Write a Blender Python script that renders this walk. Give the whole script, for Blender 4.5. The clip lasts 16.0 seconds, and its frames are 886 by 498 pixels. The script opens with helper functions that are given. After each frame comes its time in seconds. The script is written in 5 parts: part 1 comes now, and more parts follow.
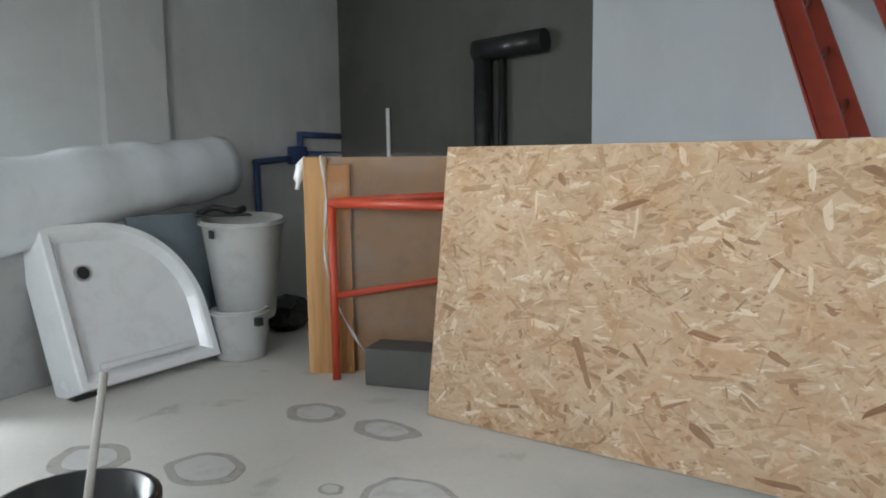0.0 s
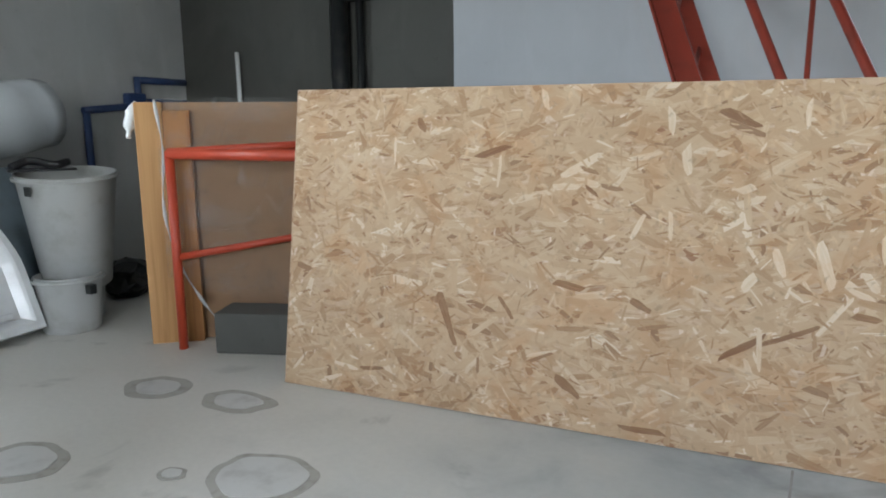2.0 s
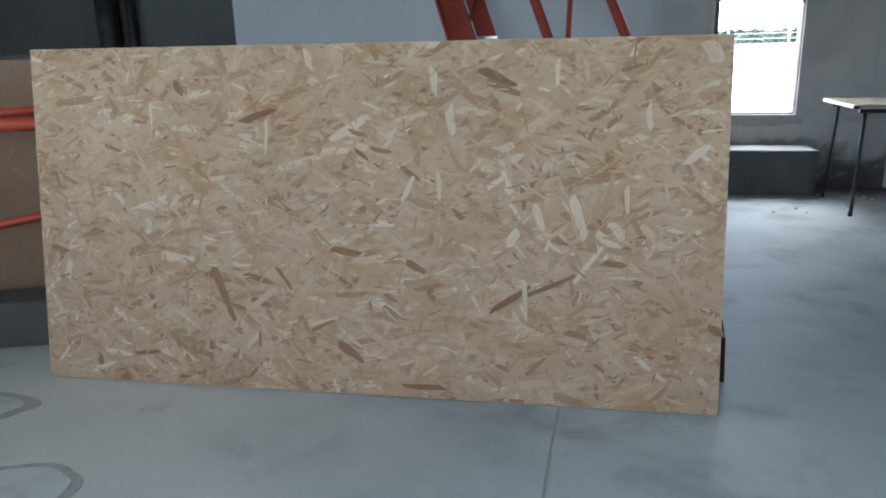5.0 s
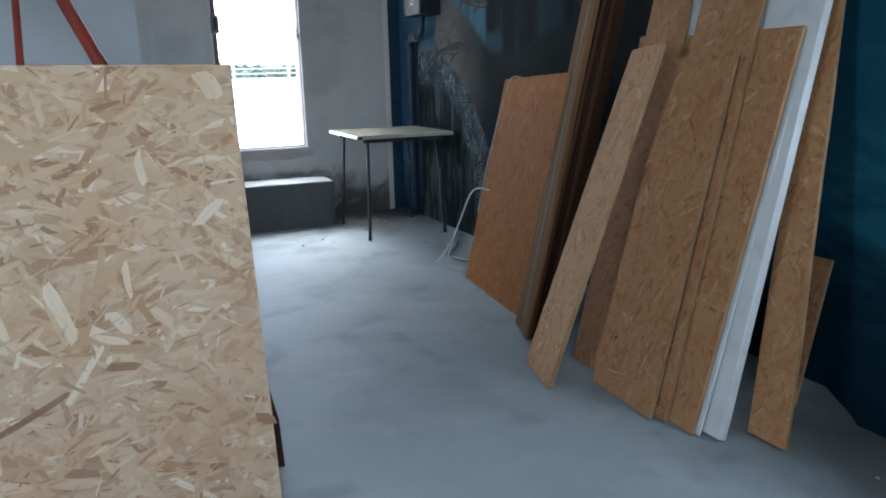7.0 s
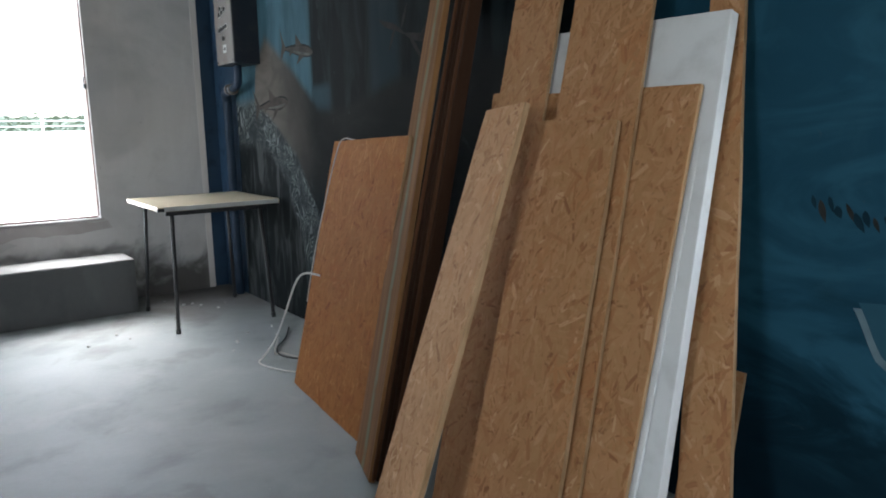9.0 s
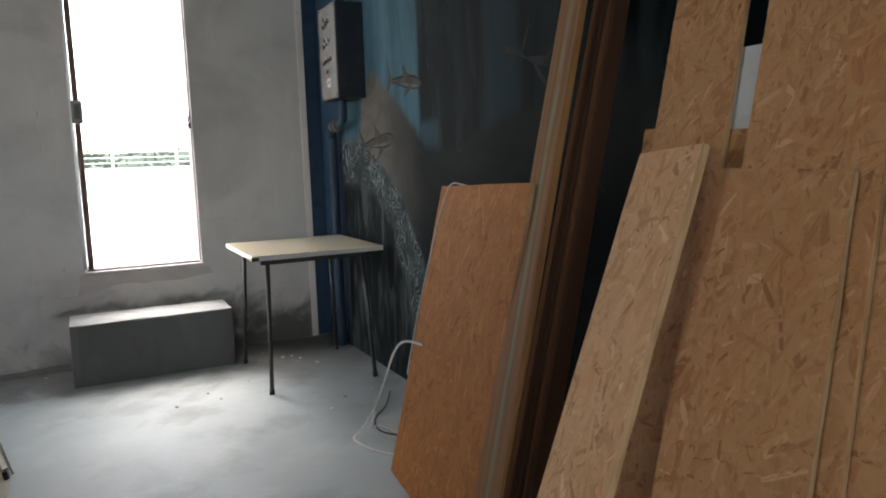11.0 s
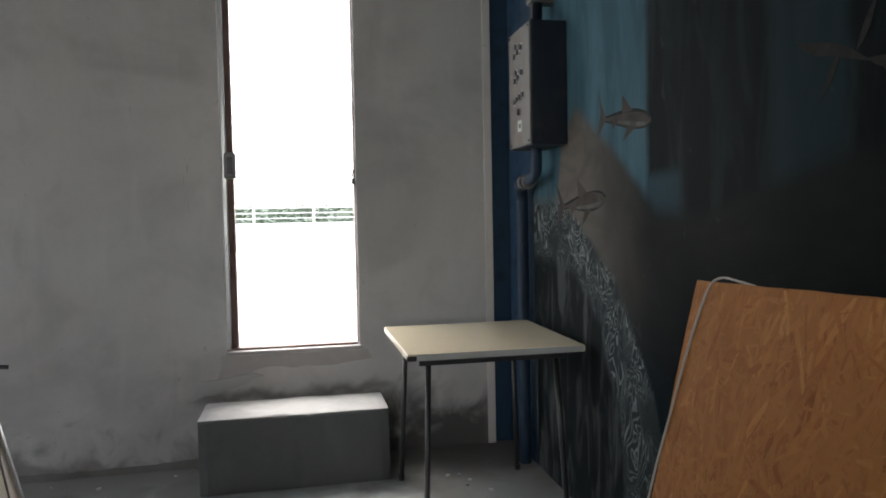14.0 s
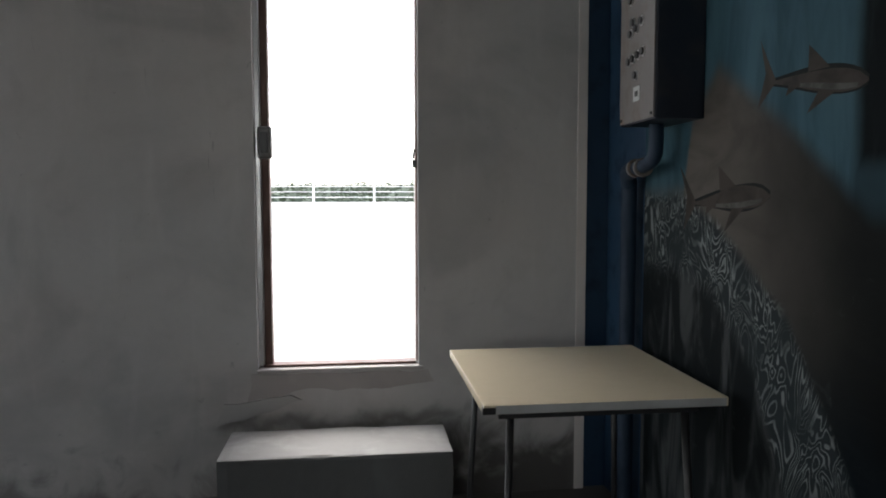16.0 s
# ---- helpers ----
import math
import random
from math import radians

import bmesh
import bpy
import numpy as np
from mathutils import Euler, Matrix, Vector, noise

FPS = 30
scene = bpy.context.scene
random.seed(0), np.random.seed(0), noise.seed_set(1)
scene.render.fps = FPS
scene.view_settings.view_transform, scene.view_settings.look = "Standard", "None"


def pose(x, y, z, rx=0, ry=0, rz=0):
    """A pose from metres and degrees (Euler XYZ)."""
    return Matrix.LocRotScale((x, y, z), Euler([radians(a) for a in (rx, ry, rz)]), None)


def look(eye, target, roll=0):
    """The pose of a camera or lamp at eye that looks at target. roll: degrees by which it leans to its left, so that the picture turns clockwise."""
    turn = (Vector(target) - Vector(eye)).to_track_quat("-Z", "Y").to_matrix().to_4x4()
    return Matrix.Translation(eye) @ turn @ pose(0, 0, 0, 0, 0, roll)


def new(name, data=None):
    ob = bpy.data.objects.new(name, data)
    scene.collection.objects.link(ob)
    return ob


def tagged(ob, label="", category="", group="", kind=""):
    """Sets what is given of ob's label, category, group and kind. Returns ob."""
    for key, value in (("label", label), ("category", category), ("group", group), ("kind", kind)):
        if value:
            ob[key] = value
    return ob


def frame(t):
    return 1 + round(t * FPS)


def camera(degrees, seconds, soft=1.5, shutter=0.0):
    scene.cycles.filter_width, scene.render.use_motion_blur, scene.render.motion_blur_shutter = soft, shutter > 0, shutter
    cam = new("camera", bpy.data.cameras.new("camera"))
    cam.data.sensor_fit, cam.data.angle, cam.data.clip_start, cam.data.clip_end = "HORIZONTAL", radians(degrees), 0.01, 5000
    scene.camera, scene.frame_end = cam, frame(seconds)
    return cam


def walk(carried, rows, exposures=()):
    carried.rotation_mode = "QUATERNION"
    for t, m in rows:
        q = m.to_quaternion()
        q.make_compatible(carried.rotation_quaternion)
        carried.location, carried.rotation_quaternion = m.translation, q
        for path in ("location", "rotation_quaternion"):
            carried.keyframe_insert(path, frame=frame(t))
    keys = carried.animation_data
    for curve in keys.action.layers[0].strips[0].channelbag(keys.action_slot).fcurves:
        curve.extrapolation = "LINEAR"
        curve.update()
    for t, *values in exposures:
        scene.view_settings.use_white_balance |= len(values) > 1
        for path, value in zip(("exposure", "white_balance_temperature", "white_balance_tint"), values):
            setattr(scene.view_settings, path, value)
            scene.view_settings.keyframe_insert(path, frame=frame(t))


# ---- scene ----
cam = camera(64.1, 16.0, soft=1.9)
PATH = [
    (0, (-2.353, -6.807, 1.122), (-3.572, -5.237, 0.896), -0.7),
    (0.5, (-2.37, -6.762, 1.13), (-3.578, -5.195, 0.84), -0.9),
    (1, (-2.416, -6.724, 1.131), (-3.568, -5.127, 0.783), -0.7),
    (1.5, (-2.424, -6.655, 1.094), (-3.471, -4.99, 0.732), -0.2),
    (2, (-2.428, -6.618, 1.082), (-3.327, -4.867, 0.729), -0.6),
    (2.5, (-2.412, -6.608, 1.081), (-3.204, -4.813, 0.691), -1.2),
    (3, (-2.419, -6.61, 1.122), (-3.09, -4.789, 0.638), -2.4),
    (5.5, (-2.228, -6.394, 1.158), (-2.499, -4.485, 0.626), -0.5),
    (6, (-2.206, -6.269, 1.157), (-2.141, -4.337, 0.646), -0.4),
    (6.5, (-2.172, -6.103, 1.16), (-1.703, -4.21, 0.715), -2.1),
    (7, (-2.166, -5.998, 1.154), (-1.384, -4.219, 0.682), -1.3),
    (7.5, (-2.117, -5.913, 1.15), (-1.132, -4.25, 0.633), -0.5),
    (8, (-1.999, -5.751, 1.162), (-0.818, -4.201, 0.713), -0.7),
    (10.5, (-1.49, -4.984, 1.238), (-0.483, -3.272, 1.0), -1.2),
    (11, (-1.443, -4.901, 1.246), (-0.548, -3.13, 0.991), -1.8),
    (11.5, (-1.343, -4.762, 1.245), (-0.585, -2.923, 1.041), -1.3),
    (12, (-1.268, -4.635, 1.256), (-0.623, -2.748, 1.099), -1.4),
    (12.5, (-1.17, -4.477, 1.272), (-0.678, -2.544, 1.117), -2.5),
    (13, (-1.094, -4.28, 1.29), (-0.676, -2.326, 1.194), -1.5),
    (13.5, (-1.083, -4.139, 1.294), (-0.732, -2.174, 1.155), -0.1),
    (14, (-1.089, -3.889, 1.294), (-0.687, -1.932, 1.208), -1.1),
    (14.5, (-1.111, -3.692, 1.3), (-0.678, -1.742, 1.201), -2.4),
    (15, (-1.094, -3.519, 1.297), (-0.733, -1.555, 1.173), -1.6),
    (15.5, (-1.037, -3.283, 1.347), (-0.738, -1.307, 1.27), -0.8),
    (16, (-1.026, -3.126, 1.354), (-0.792, -1.145, 1.211), -0.1),
]
walk(cam, [(t, look(eye, target, roll)) for t, eye, target, roll in PATH],
     [(0.0, 3.6, 6600, 9), (3.0, 3.55, 6150, 8), (5.5, 3.0, 5550, 4), (6.5, 3.12, 5450, 4), (8.0, 3.6, 5850, 6), (11.0, 3.45, 6800, 10), (13.0, 3.3, 6800, 10), (14.5, 2.92, 6800, 10), (16.0, 2.36, 6700, 11)])

# ---- world, sun, large lights ----
world = bpy.data.worlds.new("sky")
scene.world = world
world.use_nodes = True
wn = world.node_tree.nodes
sky = wn.new("ShaderNodeTexSky")
sky.sky_type, sky.sun_disc = "NISHITA", False
sky.sun_elevation, sky.sun_rotation = radians(58), radians(-6)
sky.air_density, sky.dust_density, sky.ozone_density = 1.0, 1.5, 1.0
wn["Background"].inputs["Strength"].default_value = 0.15
overcast = wn.new("ShaderNodeHueSaturation")
overcast.inputs["Saturation"].default_value = 0.45
world.node_tree.links.new(sky.outputs[0], overcast.inputs["Color"])
world.node_tree.links.new(overcast.outputs[0], wn["Background"].inputs["Color"])

sun = new("sun", bpy.data.lights.new("sun", "SUN"))
sun.data.energy, sun.data.angle, sun.data.color = 0.6, radians(45), (1.0, 0.97, 0.93)
sun.matrix_world = look((-2.2, 21, 33.6), (0, 0, 0))


def window_lamp(name, eye, target, w, h, watts, color):
    ob = new(name, bpy.data.lights.new(name, "AREA"))
    ob.data.shape, ob.data.size, ob.data.size_y = "RECTANGLE", w, h
    ob.data.energy, ob.data.color = watts, color
    ob.matrix_world = look(eye, target)
    return ob


WX = 0.11                     # face of the painted wall
DAY = (0.93, 0.97, 1.0)
window_lamp("sky_in_rear_opening", (-3.0, -9.05, 1.65), (-3.0, 0, 1.3), 1.7, 1.2, 4.8, DAY)
window_lamp("sky_in_left_window", (-7.3, -6.7, 1.6), (0, -6.2, 1.3), 0.9, 1.1, 10.5, (0.85, 0.93, 1.0))
window_lamp("sky_in_east_window", (WX + 0.15, -5.35, 1.55), (-3.0, -5.35, 1.2), 1.0, 1.1, 1.4, DAY)
# added fill lamp for the left part of the grey wall
window_lamp("fill_in_west_opening", (-7.3, -0.95, 1.5), (0, -0.6, 1.4), 1.5, 2.7, 10.5, DAY)


# ---- node helpers and materials ----
class Net:
    def __init__(self, name, rough=0.7, metal=0.0):
        self.mat = bpy.data.materials.new(name)
        self.mat.use_nodes = True
        self.tree = self.mat.node_tree
        self.bsdf = self.tree.nodes["Principled BSDF"]
        self.bsdf.inputs["Roughness"].default_value = rough
        self.bsdf.inputs["Metallic"].default_value = metal
        self.coord = self.node("ShaderNodeTexCoord").outputs["Object"]

    def node(self, kind, **values):
        n = self.tree.nodes.new(kind)
        for k, v in values.items():
            setattr(n, k, v)
        return n

    def plug(self, value, socket):
        if hasattr(value, "is_output"):
            self.tree.links.new(value, socket)
        else:
            socket.default_value = value

    def math(self, op, a, b=0.0, clamp=False):
        n = self.node("ShaderNodeMath", operation=op, use_clamp=clamp)
        self.plug(a, n.inputs[0])
        self.plug(b, n.inputs[1])
        return n.outputs[0]

    def scaled(self, sx, sy, sz, rot=(0, 0, 0), loc=(0, 0, 0), vec=None):
        n = self.node("ShaderNodeMapping")
        self.plug(vec or self.coord, n.inputs["Vector"])
        n.inputs["Rotation"].default_value = rot
        n.inputs["Scale"].default_value = (sx, sy, sz)
        n.inputs["Location"].default_value = loc
        return n.outputs[0]

    def noise(self, scale, detail=4.0, vec=None, rough=0.55, distort=0.0):
        n = self.node("ShaderNodeTexNoise")
        self.plug(vec or self.coord, n.inputs["Vector"])
        n.inputs["Scale"].default_value, n.inputs["Detail"].default_value = scale, detail
        n.inputs["Roughness"].default_value, n.inputs["Distortion"].default_value = rough, distort
        return n.outputs[0]

    def step(self, value, low, high):
        n = self.node("ShaderNodeMapRange", interpolation_type="SMOOTHSTEP")
        self.plug(value, n.inputs[0])
        n.inputs[1].default_value, n.inputs[2].default_value = low, high
        return n.outputs[0]

    def ramp(self, value, stops):
        n = self.node("ShaderNodeValToRGB")
        self.plug(value, n.inputs[0])
        e = n.color_ramp.elements
        while len(e) < len(stops):
            e.new(0.5)
        for item, (p, c) in zip(e, stops):
            item.position, item.color = p, (*c, 1)
        return n.outputs[0]

    def mix(self, fac, a, b, mode="MIX"):
        n = self.node("ShaderNodeMix", data_type="RGBA", blend_type=mode)
        self.plug(fac, n.inputs[0])
        self.plug(a if hasattr(a, "is_output") else (*a, 1), n.inputs[6])
        self.plug(b if hasattr(b, "is_output") else (*b, 1), n.inputs[7])
        return n.outputs[2]

    def bump(self, height, strength=0.3, distance=0.005):
        n = self.node("ShaderNodeBump")
        n.inputs["Strength"].default_value, n.inputs["Distance"].default_value = strength, distance
        self.plug(height, n.inputs["Height"])
        self.tree.links.new(n.outputs[0], self.bsdf.inputs["Normal"])

    def done(self, color, rough=None, gloss=None):
        if gloss is not None:
            self.bsdf.inputs["Specular IOR Level"].default_value = gloss
        self.plug(color if hasattr(color, "is_output") else (*color, 1), self.bsdf.inputs["Base Color"])
        if rough is not None:
            self.plug(rough, self.bsdf.inputs["Roughness"])
        return self.mat


def plain(name, color, rough=0.6, metal=0.0, wear=0.25, scale=9.0, dirt=(0.12, 0.1, 0.08)):
    """A painted, plastic or metal surface with faint mottling and grime."""
    n = Net(name, rough, metal)
    a = n.step(n.noise(scale, 5), 0.45, 0.8)
    b = n.noise(scale * 9, 3)
    col = n.mix(n.math("MULTIPLY", a, wear), color, dirt)
    col = n.mix(n.math("MULTIPLY", b, 0.12), col, tuple(c * 0.55 for c in color))
    n.bump(b, 0.08, 0.002)
    return n.done(col, n.math("ADD", n.math("MULTIPLY", a, min(0.2, wear * 0.8)), rough - 0.05))


def plaster(name, color, dark, stain=0.5, streak=0.3, mould=False):
    """Trowelled plaster: broad blotches, damp stains, drips, scuffs and fine grain."""
    n = Net(name, 0.88)
    broad = n.noise(1.1, 6, distort=0.8)
    patchy = n.noise(4.2, 6, distort=0.5)
    fine = n.noise(30, 6)
    drag = n.noise(3.0, 4, n.scaled(2.2, 2.2, 0.45), distort=0.4)
    col = n.mix(n.math("MULTIPLY", n.step(broad, 0.42, 0.68), stain), color, dark)
    col = n.mix(n.math("MULTIPLY", n.step(patchy, 0.52, 0.74), stain * 0.3), col, tuple(c * 0.8 for c in dark))
    col = n.mix(n.math("MULTIPLY", n.step(drag, 0.5, 0.75), streak), col, tuple(min(1, c * 1.25) for c in color))
    tint = n.step(n.noise(0.7, 3, distort=0.5), 0.35, 0.65)
    col = n.mix(n.math("MULTIPLY", tint, 0.5), col, n.mix(1.0, col, (1.0, 0.93, 0.9), "MULTIPLY"))
    speck = n.step(n.noise(16, 8, distort=0.5), 0.68, 0.74)
    col = n.mix(n.math("MULTIPLY", speck, stain * 0.5), col, tuple(c * 0.5 for c in dark))
    col = n.mix(n.math("MULTIPLY", fine, 0.22), col, dark)
    if mould:
        scratch = n.step(n.noise(1.0, 3, n.scaled(60, 60, 5, rot=(0, radians(12), 0)), distort=1.5), 0.70, 0.76)
        scratch = n.math("MULTIPLY", scratch, n.step(n.noise(2.6, 3), 0.5, 0.62))
        col = n.mix(n.math("MULTIPLY", scratch, 0.45), col, tuple(c * 0.45 for c in dark))
        sep = n.node("ShaderNodeSeparateXYZ")
        n.plug(n.coord, sep.inputs[0])
        x, z = sep.outputs[0], sep.outputs[2]
        cloud = n.noise(5.0, 7, distort=0.5)
        level = n.math("ADD", z, n.math("MULTIPLY", n.math("SUBTRACT", cloud, 0.5), 0.9))
        spot = n.math("ABSOLUTE", n.math("ADD", x, 0.35))
        damp = n.math("MULTIPLY", n.step(level, 0.42, 0.10), n.step(spot, 0.55, 0.25))
        seam = n.math("MULTIPLY", n.step(n.math("ABSOLUTE", n.math("SUBTRACT", n.math("ADD", z, n.math("MULTIPLY", n.math("SUBTRACT", cloud, 0.5), 0.22)), 0.365)), 0.055, 0.0), n.step(n.math("ABSOLUTE", n.math("ADD", x, 1.12)), 0.62, 0.45))
        foot = n.math("MULTIPLY", n.step(level, 0.22, 0.02), 0.6)
        col = n.mix(n.math("MULTIPLY", n.math("MAXIMUM", foot, n.math("MAXIMUM", damp, n.math("MULTIPLY", seam, 0.6))), 0.85), col, (0.05, 0.046, 0.042))
    n.bump(n.math("ADD", n.math("MULTIPLY", fine, 0.35), n.math("ADD", drag, n.math("MULTIPLY", patchy, 0.6))), 0.3, 0.006)
    return n.done(col, 0.88, 0.25)


def osb(name, warm, shift=0.0, pale=0.0, vivid=1.0, turn=0.0):
    """Oriented strand board: layers of flat wood strands at several angles."""
    n = Net(name, 0.62)
    info = n.node("ShaderNodeObjectInfo").outputs["Random"]
    off = n.node("ShaderNodeCombineXYZ")
    n.plug(n.math("MULTIPLY", info, 37.0), off.inputs[0])
    n.plug(n.math("MULTIPLY", info, 61.0), off.inputs[1])
    add = n.node("ShaderNodeVectorMath", operation="ADD")
    n.plug(n.coord, add.inputs[0])
    n.plug(off.outputs[0], add.inputs[1])
    base = add.outputs[0]
    wob = n.node("ShaderNodeTexNoise")
    wob.inputs["Scale"].default_value = 9.0
    n.plug(base, wob.inputs["Vector"])
    scl = n.node("ShaderNodeVectorMath", operation="SCALE")
    n.plug(wob.outputs["Color"], scl.inputs[0])
    scl.inputs["Scale"].default_value = 0.03
    wide_wob = n.node("ShaderNodeTexNoise")
    wide_wob.inputs["Scale"].default_value, wide_wob.inputs["Detail"].default_value = 2.6, 1.0
    n.plug(base, wide_wob.inputs["Vector"])
    bend = n.node("ShaderNodeVectorMath", operation="SCALE")
    n.plug(wide_wob.outputs["Color"], bend.inputs[0])
    bend.inputs["Scale"].default_value = 0.12
    bent = n.node("ShaderNodeVectorMath", operation="ADD")
    n.plug(base, bent.inputs[0])
    n.plug(bend.outputs[0], bent.inputs[1])
    base = bent.outputs[0]
    add2 = n.node("ShaderNodeVectorMath", operation="ADD")
    n.plug(base, add2.inputs[0])
    n.plug(scl.outputs[0], add2.inputs[1])
    base = add2.outputs[0]
    w = warm
    tone = [(0.0, (0.25 * w[0], 0.122 * w[1], 0.066 * w[2])), (0.14, (0.36 * w[0], 0.235 * w[1], 0.14 * w[2])),
            (0.38, (0.48 * w[0], 0.36 * w[1], 0.245 * w[2])), (0.75, (0.56 * w[0], 0.435 * w[1], 0.31 * w[2])),
            (1.0, (0.74 * w[0], 0.64 * w[1], 0.53 * w[2]))]
    col = n.ramp(n.noise(11, 7, base, distort=0.8), [(0.3, tone[2][1]), (0.7, tone[3][1])])
    height = n.noise(60, 2, base)
    # angle, length, width, density, lowest tone, tone range, cover
    layers = [(6, 0.17, 0.036, 0.9, 0.30, 0.42, 0.65), (-14, 0.15, 0.032, 0.7, 0.28, 0.45, 0.65), (24, 0.13, 0.030, 0.6, 0.26, 0.46, 0.65),
              (-30, 0.12, 0.028, 0.5, 0.26, 0.48, 0.65), (52, 0.09, 0.022, 0.35, 0.26, 0.5, 0.65), (-72, 0.09, 0.020, 0.35, 0.32, 0.5, 0.65),
              (2, 0.10, 0.016, 0.45, 0.20, 0.55, 0.65), (-20, 0.085, 0.014, 0.4, 0.20, 0.55, 0.65), (33, 0.07, 0.012, 0.35, 0.2, 0.55, 0.65),
              (9, 0.20, 0.066, 0.13, 0.10, 0.24, 0.75), (-24, 0.16, 0.050, 0.11, 0.02, 0.24, 0.8), (31, 0.15, 0.030, 0.11, -0.02, 0.24, 0.8),
              (-6, 0.06, 0.012, 0.16, 0.02, 0.28, 0.75)]
    layers = [(a + turn, *rest) for a, *rest in layers]
    layers += [(86, 0.11, 0.028, 0.03, 0.85, 0.2, 0.8), (66, 0.10, 0.016, 0.03, 0.8, 0.2, 0.75), (100, 0.06, 0.014, 0.05, 0.8, 0.2, 0.7)]
    cluster = n.step(n.noise(3.4, 3, base, distort=0.5), 0.40, 0.58)
    for k, (angle, length, wide, dens, low, span, cover) in enumerate(layers):
        vec = n.scaled(1 / length, 1 / wide, 1, loc=(k * 7.3, k * 3.7, 0), vec=n.scaled(1, 1, 0, rot=(0, 0, radians(angle)), vec=base))
        v = n.node("ShaderNodeTexVoronoi", voronoi_dimensions="2D", distance="CHEBYCHEV")
        n.plug(vec, v.inputs["Vector"])
        v.inputs["Scale"].default_value = 1.0
        sep = n.node("ShaderNodeSeparateColor")
        n.plug(v.outputs["Color"], sep.inputs[0])
        reach = n.math("ADD", 0.22, n.math("MULTIPLY", sep.outputs[2], 0.26))
        grain = n.noise(1.0, 4, n.scaled(1.1, 5.0, 1, vec=vec), distort=0.4)
        frayed = n.math("ADD", v.outputs["Distance"], n.math("MULTIPLY", n.math("SUBTRACT", grain, 0.5), 0.55))
        on = n.math("MULTIPLY", n.step(n.math("SUBTRACT", reach, frayed), -0.035, 0.045), n.math("LESS_THAN", sep.outputs[0], n.math("MULTIPLY", cluster, dens * 1.7) if dens < 0.2 else dens))
        val = n.math("ADD", n.math("MULTIPLY", sep.outputs[1], span), n.math("MULTIPLY", n.math("SUBTRACT", grain, 0.5), 0.32))
        strand = n.ramp(n.math("ADD", val, low + shift), tone)
        col = n.mix(n.math("MULTIPLY", on, cover * vivid), col, strand)
        height = n.mix(on, height, sep.outputs[2])
    if pale:
        col = n.mix(pale, col, (0.6, 0.53, 0.43))
    blotch = n.step(n.noise(5.0, 5, base, distort=0.6), 0.42, 0.72)
    col = n.mix(n.math("MULTIPLY", blotch, 0.30 if vivid > 0.9 else (0.36 if vivid < 0.72 else 0.5)), col, tuple(c * 0.9 for c in tone[1][1]))
    dark = n.step(n.noise(26.0, 3, n.scaled(0.7, 1.3, 1, rot=(0, 0, radians(35 + turn)), vec=base), distort=0.4), 0.60, 0.68)
    dark = n.math("MULTIPLY", dark, n.step(n.noise(6.0, 2, base), 0.42, 0.52))
    col = n.mix(n.math("MULTIPLY", dark, 0.25 if vivid > 0.9 or vivid < 0.72 else 0.6), col, tuple(c * 0.75 for c in tone[0][1]))
    streak = n.noise(1.0, 3, n.scaled(9, 90, 1, rot=(0, 0, radians(turn)), vec=base), distort=0.6)
    col = n.mix(n.math("MULTIPLY", n.step(streak, 0.5, 0.72), 0.15), col, tone[1][1])
    col = n.mix(n.math("MULTIPLY", n.step(n.noise(1.0, 3, n.scaled(8, 70, 1, rot=(0, 0, radians(turn + 12)), loc=(3, 5, 0), vec=base), distort=0.6), 0.55, 0.72), 0.25 if vivid > 0.72 else 0.42), col, tone[4][1])
    n.bump(height, 0.35, 0.002)
    return n.done(col, 0.8, 0.15)


def wood(name, light, dark, along=2, rough=0.75, ring=26.0):
    n = Net(name, rough)
    s = [ring, ring, ring]
    s[along] = 1.2
    g = n.noise(1.0, 6, n.scaled(*s), distort=0.8)
    col = n.mix(n.step(g, 0.35, 0.7), light, dark)
    col = n.mix(n.math("MULTIPLY", n.noise(4, 4), 0.3), col, dark)
    n.bump(g, 0.2, 0.002)
    return n.done(col, 0.75, 0.2)


def layered_edge():
    """Thin brown boards, each of its own shade, with straight grain."""
    n = Net("board_edge", 0.7)
    rnd = n.node("ShaderNodeObjectInfo").outputs["Random"]
    col = n.mix(rnd, (0.11, 0.047, 0.022), (0.022, 0.010, 0.006))
    g = n.noise(1.0, 5, n.scaled(90, 0.6, 90))
    col = n.mix(n.math("MULTIPLY", n.step(g, 0.4, 0.7), 0.35), col, (0.05, 0.024, 0.014))
    n.bump(g, 0.15, 0.001)
    return n.done(col, 0.75, 0.15)


M_osb = osb("osb_pale", (0.97, 0.92, 0.90), -0.02, 0.0)
M_osb_aged = osb("osb_aged", (0.66, 0.462, 0.305), 0.0, 0.0, 0.75, 78)
M_osb_dark = osb("osb_amber", (0.66, 0.355, 0.15), 0.03, 0.0, 0.71, 84)
M_osb_pale = osb("osb_weathered", (0.90, 0.69, 0.53), 0.05, 0.0, 0.85, 80)
M_edge = layered_edge()
M_osb_edge = wood("strand_board_edge", (0.33, 0.21, 0.115), (0.20, 0.12, 0.06), 1, 0.8, 60.0)
M_plaster = plaster("grey_plaster", (0.50, 0.495, 0.485), (0.34, 0.337, 0.33), 0.6, 0.3)
M_north = plaster("grey_plaster_mouldy", (0.53, 0.518, 0.505), (0.34, 0.333, 0.325), 0.7, 0.3, True)
M_left = plaster("pale_plaster", (0.50, 0.52, 0.52), (0.36, 0.37, 0.37), 0.4, 0.25)
M_dark = plaster("raw_render", (0.11, 0.11, 0.102), (0.07, 0.07, 0.066), 0.5, 0.3)
